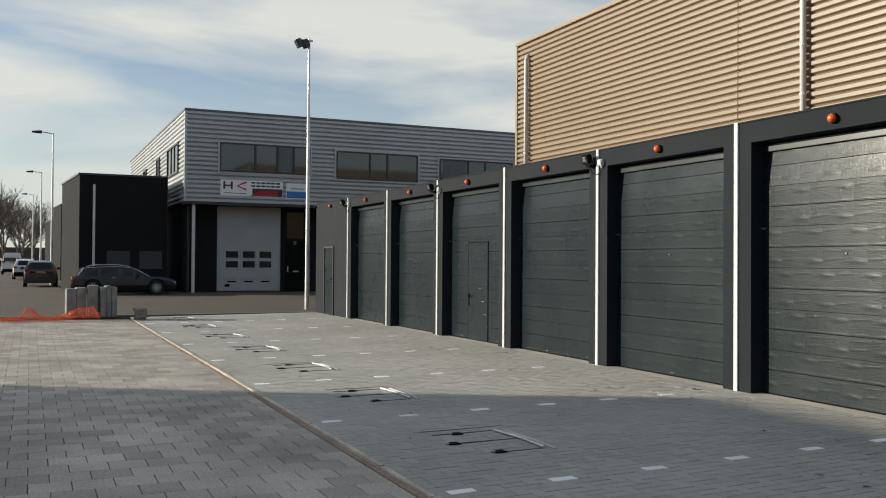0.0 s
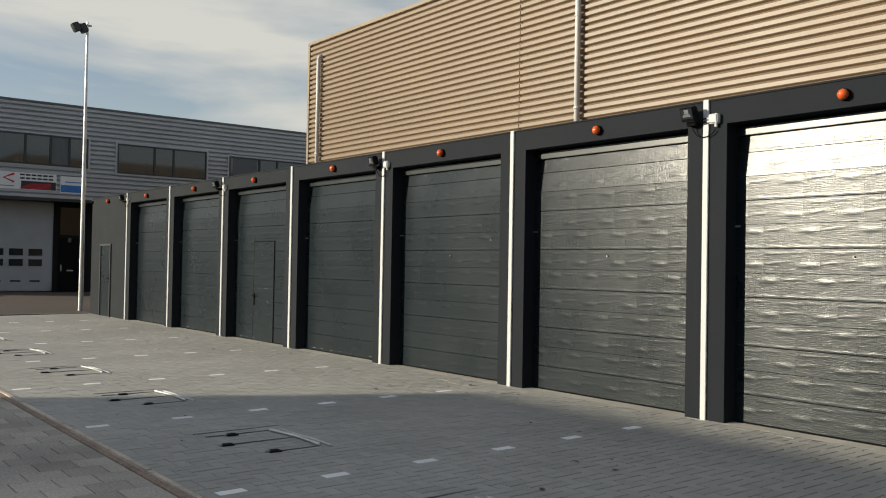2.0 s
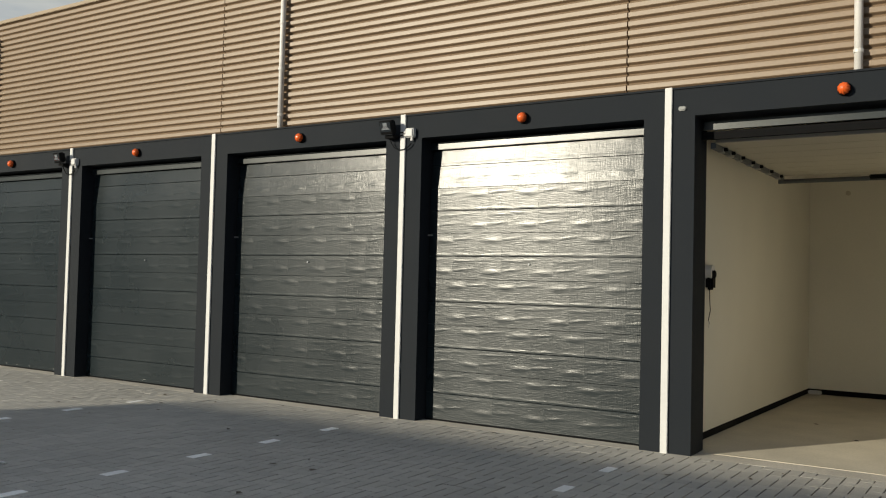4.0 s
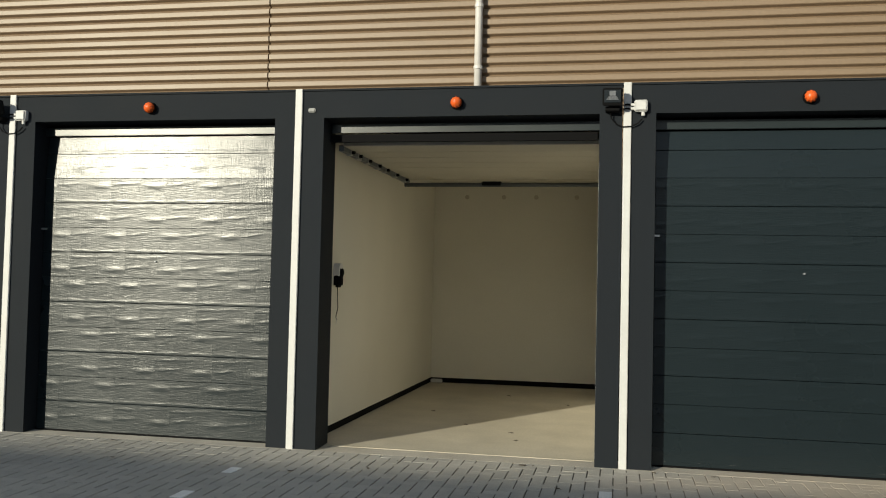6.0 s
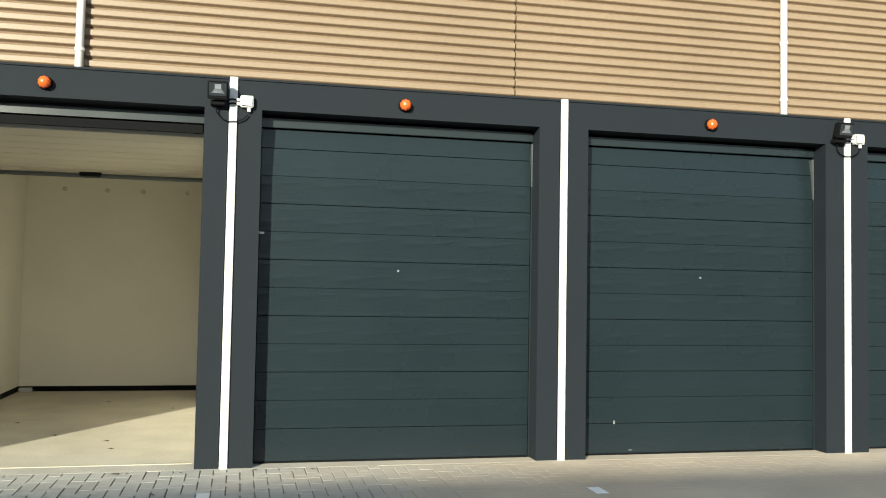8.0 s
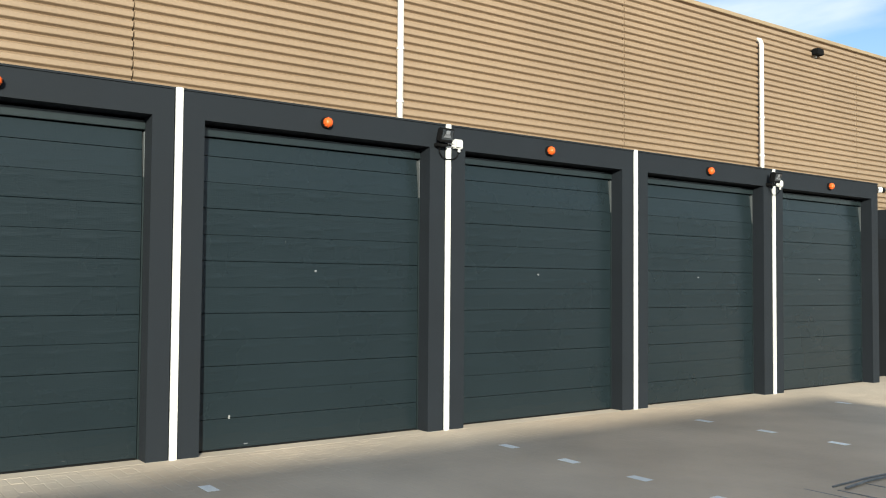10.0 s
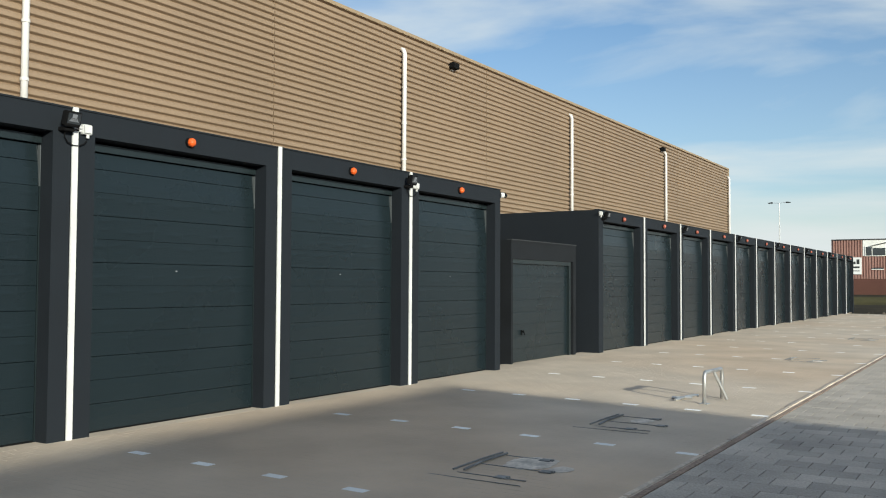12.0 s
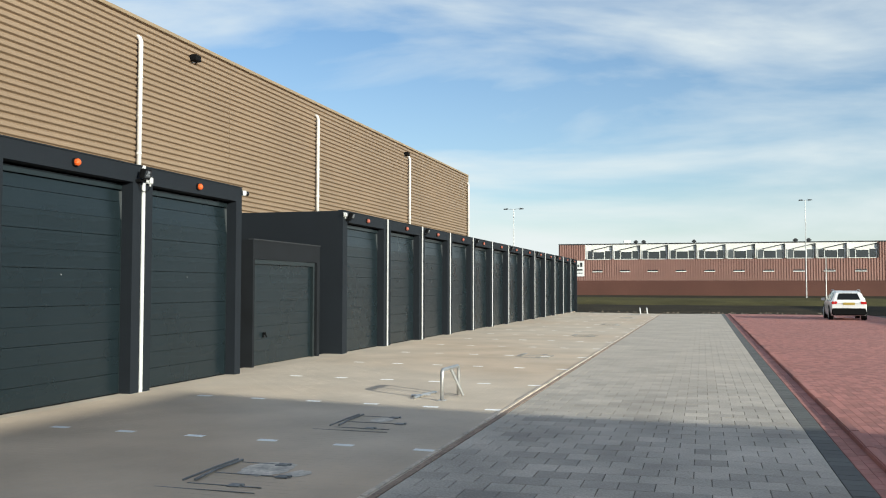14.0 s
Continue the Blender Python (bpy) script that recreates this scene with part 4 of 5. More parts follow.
solid("picture_ground", M_SIGNBLK, sign, "dark printed ground", x=(0.0, 0.002), y=(2.05, 3.58), z=(4.80, 5.18))
bm = bmesh.new()
for i in range(5):
    rod(bm, (0.003, 2.0 + 0.1 * i, 4.84 + 0.05 * i), (0.003, 3.35, 4.86 + 0.055 * i), 0.02, sides=6)
part("picture", bm, M_SIGNRED, sign, "red and dark picture band")
sign2 = thing("company_sign", "small blue and white company sign", "sign", at=(-41.9, 0, 0))
solid("board", M_SIGN, sign2, x=(-0.04, 0.0), y=(3.78, 4.96), z=(4.72, 5.52))
solid("picture", M_SIGNBLUE, sign2, "blue picture band", x=(0.0, 0.006), y=(3.80, 4.94), z=(4.76, 5.1))
solid("line_of_text", M_SIGNBLUE, sign2, "", x=(0.0, 0.006), y=(4.0, 4.7), z=(5.22, 5.27))


def black_unit(x, y, length=7.2, h=5.62):
    u = thing("black_unit", "windowless black brick unit with a flat roof", "building", "black units along the road", at=(x, y, 0))
    part("wall", prism(bmesh.new(), [(0, 0), (0, 4.05), (-length, 4.05), (-length, -0.55)], 0, h), M_BLACKWALL, u)
    part("roof_trim", prism(bmesh.new(), [(0.04, -0.05), (0.04, 4.06), (-length - 0.03, 4.06), (-length - 0.03, -0.6)], h, h + 0.09), M_FRAME, u)
    part("downpipe", rod(bmesh.new(), (0.07, 0.65, 0), (0.07, 0.65, h - 0.45), 0.06, sides=12), M_PIPE, u, "pale downpipe")
    for y0 in (1.25, 2.75):
        w = solid("window", M_FRAME, u, "low frosted window", x=(0.0, 0.02), y=(y0, y0 + 1.05), z=(1.2, 2.0))
        solid("window_frame", M_FRAME, w, x=(0.02, 0.05), y=(y0 - 0.05, y0 + 1.10), z=(1.14, 1.2))
    return u


black_unit(-43.3, -5.87)
black_unit(-70.0, -5.9)
black_unit(-100.0, -5.9)


# ---- cars ----
def car(kind, paint, at, rz, label, length=4.5, width=1.8, height=1.48, group=""):
    """A car along +y (nose), built from cross-sections, with glass, wheels and lamps as parts."""
    c = thing("car", label, "car", group, at=at)
    c.rotation_euler = (0, 0, radians(rz))
    L, W, H = length, width / 2, height
    if kind == "van":
        st = [(0.0, 0.42, 0.9, 0.96), (0.01, 0.4, 1.0, 0.98), (0.72, 0.4, 1.0, 0.98), (0.80, 0.40, 0.85, 0.97), (0.90, 0.42, 0.55, 0.95), (0.985, 0.45, 0.46, 0.9), (1.0, 0.45, 0.40, 0.8)]
        belt = 0.55
    elif kind == "estate":
        st = [(0.0, 0.38, 0.60, 0.86), (0.02, 0.32, 0.66, 0.94), (0.10, 0.3, 0.94, 0.97), (0.25, 0.28, 0.99, 1.0), (0.45, 0.28, 1.0, 1.0), (0.58, 0.28, 0.95, 1.0), (0.74, 0.28, 0.67, 1.0), (0.90, 0.28, 0.60, 0.97), (0.97, 0.30, 0.53, 0.90), (1.0, 0.34, 0.44, 0.80)]
        belt = 0.63
    else:
        st = [(0.0, 0.36, 0.58, 0.9), (0.02, 0.30, 0.66, 0.95), (0.09, 0.28, 0.93, 0.98), (0.22, 0.28, 0.99, 1.0), (0.45, 0.28, 1.0, 1.0), (0.58, 0.28, 0.94, 1.0), (0.71, 0.28, 0.68, 1.0), (0.9, 0.3, 0.60, 0.95), (0.98, 0.34, 0.50, 0.86), (1.0, 0.38, 0.44, 0.76)]
        belt = 0.62

    roof_in = 0.70 if kind == "suv" else 0.76

    def ring(f, zb, zt, wf, grow=0.0):
        w = W * wf + grow
        z0, z2 = zb * 0.75, H * zt
        zbelt = min(H * belt, z2 - 0.02)
        taper = roof_in + (1 - roof_in) * max(0.0, 1 - (z2 - zbelt) / (H * 0.36))
        return [(-w * 0.93, z0), (-w, z0 + 0.22), (-w, zbelt - 0.12), (-w * 0.965, zbelt), (-w * taper, z2 - 0.05), (-w * taper * 0.86, z2 + grow),
                (w * taper * 0.86, z2 + grow), (w * taper, z2 - 0.05), (w * 0.965, zbelt), (w, zbelt - 0.12), (w, z0 + 0.22), (w * 0.93, z0)]

    bm = bmesh.new()
    prev = None
    for f, zb, zt, wf in st:
        line = [bm.verts.new((x, f * L, z)) for x, z in ring(f, zb, zt, wf)]
        if prev:
            for i in range(12):
                bm.faces.new((prev[i], prev[(i + 1) % 12], line[(i + 1) % 12], line[i]))
        else:
            bm.faces.new(line)
        prev = line
    bm.faces.new(list(reversed(prev)))
    body = part("body", bm, paint, c, smooth=False)
    bv = body.modifiers.new("edges", "BEVEL")
    bv.width, bv.segments, bv.limit_method, bv.angle_limit = 0.07, 3, "ANGLE", radians(25)

    def pane(name, corners, label=""):
        mid = sum((Vector(p) for p in corners), Vector()) / len(corners)
        nrm = (Vector(corners[1]) - Vector(corners[0])).cross(Vector(corners[2]) - Vector(corners[0])).normalized()
        if nrm.dot(mid - Vector((0, L * 0.45, H * 0.5))) < 0:
            nrm = -nrm
        bm = bmesh.new()
        a = [bm.verts.new(Vector(p) + nrm * 0.014) for p in corners]
        b = [bm.verts.new(Vector(p) - nrm * 0.03) for p in corners]
        bm.faces.new(a)
        bm.faces.new(list(reversed(b)))
        for i in range(len(a)):
            j = (i + 1) % len(a)
            bm.faces.new((a[i], a[j], b[j], b[i]))
        return part(name, bm, M_CARGLASS, c, label)

    def at_station(i, side, k, shrink=0.0):
        f, zb, zt, wf = st[i]
        x, z = ring(f, zb, zt, wf)[k if side < 0 else 11 - k]
        return Vector((x, f * L, z))

    if kind != "van":
        for side in (-1, 1):
            for i0, i1 in ((2, 3), (3, 4), (4, 5)):
                p = [at_station(i0, side, 3), at_station(i1, side, 3), at_station(i1, side, 4), at_station(i0, side, 4)]
                m = sum(p, Vector()) / 4
                pane("side_window", [m + (q - m) * 0.86 for q in p])
            p = [at_station(5, side, 3), at_station(6, side, 3), at_station(5, side, 4)]
            m = sum(p, Vector()) / 3
            pane("side_window", [m + (q - m) * 0.75 for q in p])
        for i0, i1, nm in ((1, 2, "rear_window"), (5, 6, "windscreen")):
            p = [at_station(i0, -1, 5), at_station(i0, 1, 5), at_station(i1, 1, 5), at_station(i1, -1, 5)]
            m = sum(p, Vector()) / 4
            pane(nm, [m + (q - m) * (0.78 if kind == "suv" else 0.88) for q in p])
    else:
        for side in (-1, 1):
            p = [at_station(2, side, 3), at_station(3, side, 3), at_station(3, side, 4), at_station(2, side, 4)]
            m = sum(p, Vector()) / 4
            pane("side_window", [m + (q - m) * 0.85 for q in p])
        p = [(-W * 0.8, -0.0, H * 0.6), (W * 0.8, 0.0, H * 0.6), (W * 0.72, 0.02, H * 0.85), (-W * 0.72, 0.02, H * 0.85)]
        pane("rear_window", [Vector(q) for q in p])
    r = 0.33
    for f in (0.19, 0.80):
        for side in (-1, 1):
            y = f * L
            x0 = side * (W - 0.19)
            x1 = side * (W + 0.005)
            arch = part("wheel_arch", rod(bmesh.new(), (x1 - side * 0.05, y, r + 0.02), (x1 + side * 0.004, y, r + 0.02), r + 0.05, sides=22), M_BLACK, c)
            wheel = part("wheel", rod(bmesh.new(), (x0, y, r), (x1 + side * 0.012, y, r), r, sides=22), M_TYRE, c)
            bm = bmesh.new()
            rod(bm, (x1 + side * 0.012, y, r), (x1 + side * 0.018, y, r), 0.07, sides=12)
            for k in range(10):
                a = 2 * math.pi * k / 10
                rod(bm, (x1 + side * 0.018, y + 0.05 * math.cos(a), r + 0.05 * math.sin(a)), (x1 + side * 0.014, y + 0.22 * math.cos(a), r + 0.22 * math.sin(a)), 0.018, 0.024, 5)
            part("rim", bm, M_GALV, wheel, "bright spoked rim")
    for side in (-1, 1):
        solid("tail_light", M_TAIL, c, "red tail light", 0.02, x=(min(side * W * 0.62, side * W * 0.93), max(side * W * 0.62, side * W * 0.93)), y=(-0.015, 0.16), z=(H * 0.53, H * 0.63))
        solid("headlight", M_GALV, c, "clear headlight", 0.02, x=(min(side * W * 0.5, side * W * 0.82), max(side * W * 0.5, side * W * 0.82)), y=(L * 0.965, L * 0.995), z=(H * 0.40, H * 0.47))
        solid("door_mirror", paint, c, "", 0.03, x=(min(side * W, side * (W + 0.2)), max(side * W, side * (W + 0.2))), y=(L * 0.60, L * 0.60 + 0.12), z=(H * 0.64, H * 0.74))
        solid("door_handle", M_GALV if kind == "estate" else paint, c, "", 0.008, x=(min(side * W, side * (W + 0.03)), max(side * W, side * (W + 0.03))), y=(L * 0.36, L * 0.36 + 0.18), z=(H * 0.575, H * 0.595))
        if kind != "van":
            part("roof_rail", tube(bmesh.new(), [(side * W * 0.68, L * 0.14, H * 0.955), (side * W * 0.70, L * 0.2, H + 0.03), (side * W * 0.70, L * 0.45, H + 0.035), (side * W * 0.69, L * 0.55, H * 0.965)], 0.016, 6), M_GALV, c, "bright roof rail")
        if kind == "estate":
            part("window_trim", tube(bmesh.new(), [at_station(1, side, 3) + Vector((side * 0.01, 0.12, 0.02))] + [at_station(i, side, 4) + Vector((side * 0.03, 0, 0.0)) for i in (2, 3, 4, 5)] + [at_station(6, side, 3) + Vector((side * 0.03, -0.05, 0.0))], 0.016, 6), M_GALV, c, "bright window trim")
    solid("number_plate", M_PLATE, c, "blank yellow plate", x=(-0.26, 0.26), y=(-0.025, 0.0), z=(H * 0.52, H * 0.52 + 0.11))
    solid("rear_bumper", M_BLACK if paint == M_CARWHITE else paint, c, "", 0.04, x=(-W * 0.92, W * 0.92), y=(-0.05, 0.25), z=(0.24, 0.58))
    return c


car("estate", M_CARDARK, (-41.4, -6.24, -0.02), 0, "dark grey estate car parked before the black unit", 4.5, 1.8, 1.33)
car("suv", M_CARDARK, (-53.5, -7.4, -0.02), 90, "dark hatchback parked along the road", 4.1, 1.78, 1.52)
car("suv", M_CARWHITE, (-74.0, -8.3, -0.02), 90, "white car parked along the road", 4.3, 1.78, 1.6)
car("van", M_CARWHITE, (-98.0, -9.6, -0.02), 90, "white delivery van parked along the road", 5.0, 1.95, 2.2)
car("suv", M_CARWHITE, (50.6, -14.7, 0.0), -92, "white compact crossover parked on the red paving", 4.16, 1.66, 1.43)


# ---- lamp posts ----
def street_lamp(x, y, h, arm, group="street lamps", two=False):
    p = thing("street_lamp", "slim grey lamp post with a flat lamp head", "street lamp", group, at=(x, y, 0))
    part("post", rod(bmesh.new(), (0, 0, -0.05), (0, 0, h), 0.09, 0.045, 12), M_GALV, p)
    ends = [arm] + ([(-arm[0], -arm[1])] if two else [])
    for a, b in ends:
        part("arm", tube(bmesh.new(), [(0, 0, h - 0.05), (a * 0.5, b * 0.5, h + 0.02), (a, b, h + 0.04)], 0.03, 6), M_GALV, p)
        v = Vector((a, b, 0)).normalized()
        part("lamp_head", rod(bmesh.new(), Vector((a, b, h + 0.04)) - v * 0.1, Vector((a, b, h + 0.02)) + v * 0.45, 0.11, 0.06, 10), M_FRAME, p, "flat dark lamp head")
    return p


street_lamp(-58.0, -6.75, 9.4, (0.0, -0.75))
street_lamp(-86.0, -7.1, 9.4, (0.0, -0.8))
street_lamp(-117.0, -7.7, 9.4, (0.0, -0.8))
street_lamp(140.0, -22.1, 14.0, (0.0, 0.45), "road lamps", True)
street_lamp(140.0, -24.7, 6.0, (0.0, 0.5), "road lamps")
street_lamp(120.0, 16.0, 11.9, (0.0, 0.9), "road lamps", True)
p = thing("floodlight_mast", "tall grey mast with two dark floodlights at its head", "mast", at=(-26.4, 0.42, 0))
part("post", rod(bmesh.new(), (0, 0, -0.05), (0, 0, 9.05), 0.075, 0.035, 12), M_GALV, p)
part("cross_arm", rod(bmesh.new(), (0, -0.35, 8.95), (0, 0.12, 8.95), 0.03), M_GALV, p)
for y in (-0.34, -0.12):
    bm = box(bmesh.new(), -0.12, 0.14, y - 0.12, y + 0.08, 8.70, 8.98, 0.02)
    bmesh.ops.rotate(bm, verts=bm.verts[:], cent=(0, y, 8.85), matrix=Matrix.Rotation(radians(28), 3, "X"))
    part("lamp_head", bm, M_FRAME, p, "dark boxy floodlight")

# ---- loose things at the end of the paving ----
def slab_pack(x, y, w, h, count, turn):
    """Upright concrete slabs side by side on two timber bearers."""
    k = thing("slab_pack", "pack of upright grey concrete slabs on timber bearers", "paving slabs", "packs of slabs", at=(x, y, level(y)))
    k.rotation_euler = (0, 0, radians(turn))
    rng = random.Random(int(h * 1000))
    step = w / count
    for i in range(count):
        a = -w / 2 + step * i
        lift = rng.uniform(-0.025, 0.02)
        solid("slab", M_CRATE, k, "", 0.008, x=(-0.27 + rng.uniform(-0.015, 0.015), 0.27 + rng.uniform(-0.015, 0.015)), y=(a + 0.004, a + step - 0.004), z=(0.07, h + lift))
    for xx in (-0.18, 0.18):
        solid("bearer", M_BARK, k, "dark timber bearer", x=(xx - 0.04, xx + 0.04), y=(-w / 2, w / 2), z=(0.0, 0.07))
    return k


slab_pack(-23.6, -6.84, 0.50, 0.83, 2, 3)
slab_pack(-23.45, -6.42, 0.26, 0.88, 1, -2)
slab_pack(-23.3, -6.05, 0.42, 0.89, 3, 4)
for i in range(4):
    k = tagged(solid("loose_block", M_BLOCK, None, "", 0.006, x=(-0.2, 0.2), y=(-0.15, 0.15), z=(0.0, 0.078)), "spare concrete paving block in a small stack", "paving block", "stack of spare blocks")
    k.matrix_basis = pose(-22.6 + 0.02 * (i % 2), -5.28 + 0.015 * (i % 3), level(-5.28) + 0.08 * i, 0, 0, 6 * (i % 2) - 3)
net = thing("barrier_net", "crumpled orange plastic safety net lying on the paving", "net", at=(-22.6, -7.6, level(-7.6)))
bm = bmesh.new()
nx, ny = 26, 46
grid = []
for i in range(nx):
    row = []
    for j in range(ny):
        u, v = i / (nx - 1), j / (ny - 1)
        x, y = (u - 0.5) * 1.1, (v - 0.5) * 2.6
        hump = 0.34 * math.exp(-((y + 0.35) / 0.16) ** 2 - (x / 0.3) ** 2) + 0.30 * math.exp(-((y - 0.9) / 0.42) ** 2 - ((x - 0.1) / 0.4) ** 2) + 0.10 * math.exp(-(x / 0.4) ** 2)
        z = 0.015 + hump * (0.75 + 0.5 * noise.noise((x * 6, y * 6, 1))) + 0.05 * abs(noise.noise((x * 9, y * 9, 4)))
        row.append(bm.verts.new((x + 0.1 * noise.noise((x * 4, y * 4, 7)), y + 0.1 * noise.noise((x * 4, y * 4, 9)), z)))
    grid.append(row)
for i in range(nx - 1):
    for j in range(ny - 1):
        bm.faces.new((grid[i][j], grid[i + 1][j], grid[i + 1][j + 1], grid[i][j + 1]))
ob = part("mesh_sheet", bm, M_NET, net)
wf = ob.modifiers.new("strands", "WIREFRAME")
wf.thickness = 0.007


# ---- fold-down parking barriers ----
def barrier_flat(x, y, bar=M_RAIL, tube_mat=M_GALV):
    b = thing("parking_barrier", "fold-down steel parking barrier lying flat in the paving", "barrier", "fold-down barriers", at=(x, y, level(y)))
    for xx, y0, y1 in ((-0.47, -0.36, 0.30), (-0.05, -0.38, 0.30), (0.42, -0.16, 0.30)):
        solid("leg", bar, b, "dark flat bar", 0.004, x=(xx - 0.010, xx + 0.010), y=(y0, y1), z=(0.001, 0.007))
    solid("leg", bar, b, "dark flat bar", 0.004, x=(-0.66, -0.645), y=(-0.40, 0.48), z=(0.001, 0.006))
    for xx, yy in ((-0.45, -0.12), (-0.05, -0.34), (0.40, -0.12)):
        solid("hinge_box", M_BLACK if bar == M_RAIL else bar, b, "dark hinge socket", 0.002, x=(xx - 0.05, xx + 0.05), y=(yy - 0.055, yy + 0.055), z=(0.001, 0.010))
        solid("hinge_pin", tube_mat, b, "", 0.003, x=(xx - 0.02, xx + 0.02), y=(yy - 0.075, yy - 0.045), z=(0.001, 0.018))
    part("cross_bar", tube(bmesh.new(), [(-0.42, 0.26, 0.020), (0.0, 0.31, 0.020), (0.44, 0.30, 0.020)], 0.014 if tube_mat == M_GALV else 0.011, 8), tube_mat, b, "bright galvanised tube")
    part("cross_bar", tube(bmesh.new(), [(-0.42, 0.37, 0.012), (0.1, 0.39, 0.012), (0.50, 0.38, 0.012)], 0.009, 8), tube_mat, b)
    return b


flat = barrier_flat(-22.5, -4.22)
dusty = barrier_flat(R2X + 34.3, -4.22, M_DUSTYBAR, M_DUSTYBAR)
for k in list(range(-7, 5)):
    put_thing(flat if k < 2 else dusty, 3.0 * k + 1.5, -4.22, level(-4.22))
for k in range(0, 12, 3):
    put_thing(dusty, R2X + 3.0 * k + 1.3, -4.22, level(-4.22))
rng = random.Random(21)
for cx, cy, rx, ry in ((10.72, -4.28, 0.30, 0.24), (10.62, -4.62, 0.14, 0.10), (13.7, -4.25, 0.2, 0.13)):
    bm = prism(bmesh.new(), [(rx * math.cos(a * 0.2618) * rng.uniform(0.85, 1.08), ry * math.sin(a * 0.2618) * rng.uniform(0.85, 1.08)) for a in range(24)], 0.0, 0.002)
    st = part("cement_stain", bm, M_STAIN)
    st.location = (cx, cy, level(cy) + 0.002)
    tagged(st, "dried whitish cement spill on the sanded paving", "stain", "cement spills")
b = thing("parking_barrier", "raised galvanised parking barrier standing on the paving", "barrier", "fold-down barriers", at=(16.03, -4.44, level(-4.44)))
b.rotation_euler = (0, 0, radians(-3))
arc = [(-0.37, 0, 0.0), (-0.37, 0, 0.33)] + [(-0.29 - 0.08 * math.cos(a), 0, 0.35 + 0.08 * math.sin(a)) for a in (0.4, 0.8, 1.2)] + [(0.29 + 0.08 * math.cos(a), 0, 0.35 + 0.08 * math.sin(a)) for a in (1.2, 0.8, 0.4)] + [(0.37, 0, 0.33), (0.37, 0, 0.0)]
part("hoop", tube(bmesh.new(), arc, 0.027, 10), M_GALV, b, "bent galvanised hoop", smooth=True)
part("prop", rod(bmesh.new(), (0.02, 0.0, 0.41), (0.18, -0.13, 0.02), 0.02), M_GALV, b, "slanted prop")
solid("ground_plate", M_GALV, b, "", 0.005, x=(-0.43, -0.31), y=(-0.06, 0.06), z=(0.0, 0.012))
part("lock_bar", tube(bmesh.new(), [(-0.35, 0.42, 0.02), (0.05, 0.40, 0.03), (0.40, 0.36, 0.02)], 0.02, 6), M_GALV, b, "flat locking bar")
part("lock_bar", tube(bmesh.new(), [(-0.1, 0.56, 0.02), (0.0, 0.30, 0.03)], 0.018, 6), M_GALV, b)
for yy in (-4.75, -4.35):
    q = thing("bollard", "short pale post at the end of the paving", "bollard", "posts at the paving end", at=(58.7, yy, level(yy)))
    part("post", rod(bmesh.new(), (0, 0, 0), (0, 0.05, 0.34), 0.045, 0.04, 10), M_STRIP, q)
    part("cap", rod(bmesh.new(), (0, 0.05, 0.34), (0, 0.05, 0.38), 0.045, 0.02, 10), M_GALV, q)

# ---- far side: verge, bank and long building ----
verge = tagged(solid("verge", M_SOIL, x=(59.6, 185.0), y=(-160, 120), z=(-0.5, -0.01)), "strip of dark winter soil and dead grass", "verge", kind="structure")
bm = bmesh.new()
prof = [(84.0, -0.3), (90.0, 0.25), (96.0, 0.55), (104.0, 0.45), (130, -0.2)]
prev = None
for i, (x, z) in enumerate(prof):
    line = []
    for j in range(60):
        y = -150 + 4.6 * j
        line.append(bm.verts.new((x + 0.7 * noise.noise((y * 0.2, i, 0)), y, z + 0.12 * noise.noise((y * 0.35, i * 3, 2)))))
    if prev:
        for j in range(59):
            bm.faces.new((prev[j], line[j], line[j + 1], prev[j + 1]))
    prev = line
bank = tagged(part("bank", bm, M_GRASS), "low uneven grass banks before the far road", "bank", kind="structure")
rub = []
faces = []
rng = random.Random(5)
for i in range(120):
    cx, cy = 59.6 + rng.random() * 2.2, -24 + rng.random() * 24
    r = 0.025 + 0.07 * rng.random() ** 2
    base = len(rub)
    for dx, dy, dz in ((-1, -1, 0), (1, -0.8, 0), (0.8, 1, 0), (-1, 0.9, 0), (-0.4, -0.5, 1), (0.5, -0.3, 1.1), (0.4, 0.5, 0.8), (-0.5, 0.3, 1.0)):
        rub.append((cx + r * dx * (0.7 + 0.6 * rng.random()), cy + r * dy * (0.7 + 0.6 * rng.random()), r * dz * (0.6 + 0.5 * rng.random()) - 0.01))
    for q in ((4, 5, 6, 7), (0, 1, 5, 4), (1, 2, 6, 5), (2, 3, 7, 6), (3, 0, 4, 7)):
        faces.append([base + v for v in q])
me = bpy.data.meshes.new("rubble")
me.from_pydata(rub, [], faces)
me.materials.append(M_RUBBLE)
tagged(new("rubble", me), "scattered stones along the paving end", "rubble", kind="stuff")

far = thing("long_building", "long red brown industrial building with a white window band", "building", at=(195.0, 0, 0))
FY0, FY1 = -75.0, 21.6
solid("brick_base", M_REDWALL, far, "red brown brick base", x=(0.0, 14.0), y=(FY0, FY1), z=(-1.2, 3.0))
solid("core", M_MAROON, far, x=(0.1, 14.0), y=(FY0, FY1), z=(3.0, 10.6))
bm = bmesh.new()
y = FY0
while y < FY1 - 0.3:
    top = 7.4 if -41.0 < y < 15.9 else 10.6
    box(bm, -0.08, 0.1, y, y + 0.26, 3.0, top)
    y += 0.5
tagged(part("ribs", bm, M_MAROON, far, "red brown upright ribs"), kind="stuff")
solid("white_band", M_WHITE, far, "white rendered parapet band", x=(-0.06, 0.1), y=(-41.0, 15.9), z=(7.5, 10.55))
solid("roof_trim", M_FRAME, far, x=(-0.15, 14.0), y=(FY0, FY1), z=(10.6, 10.8))
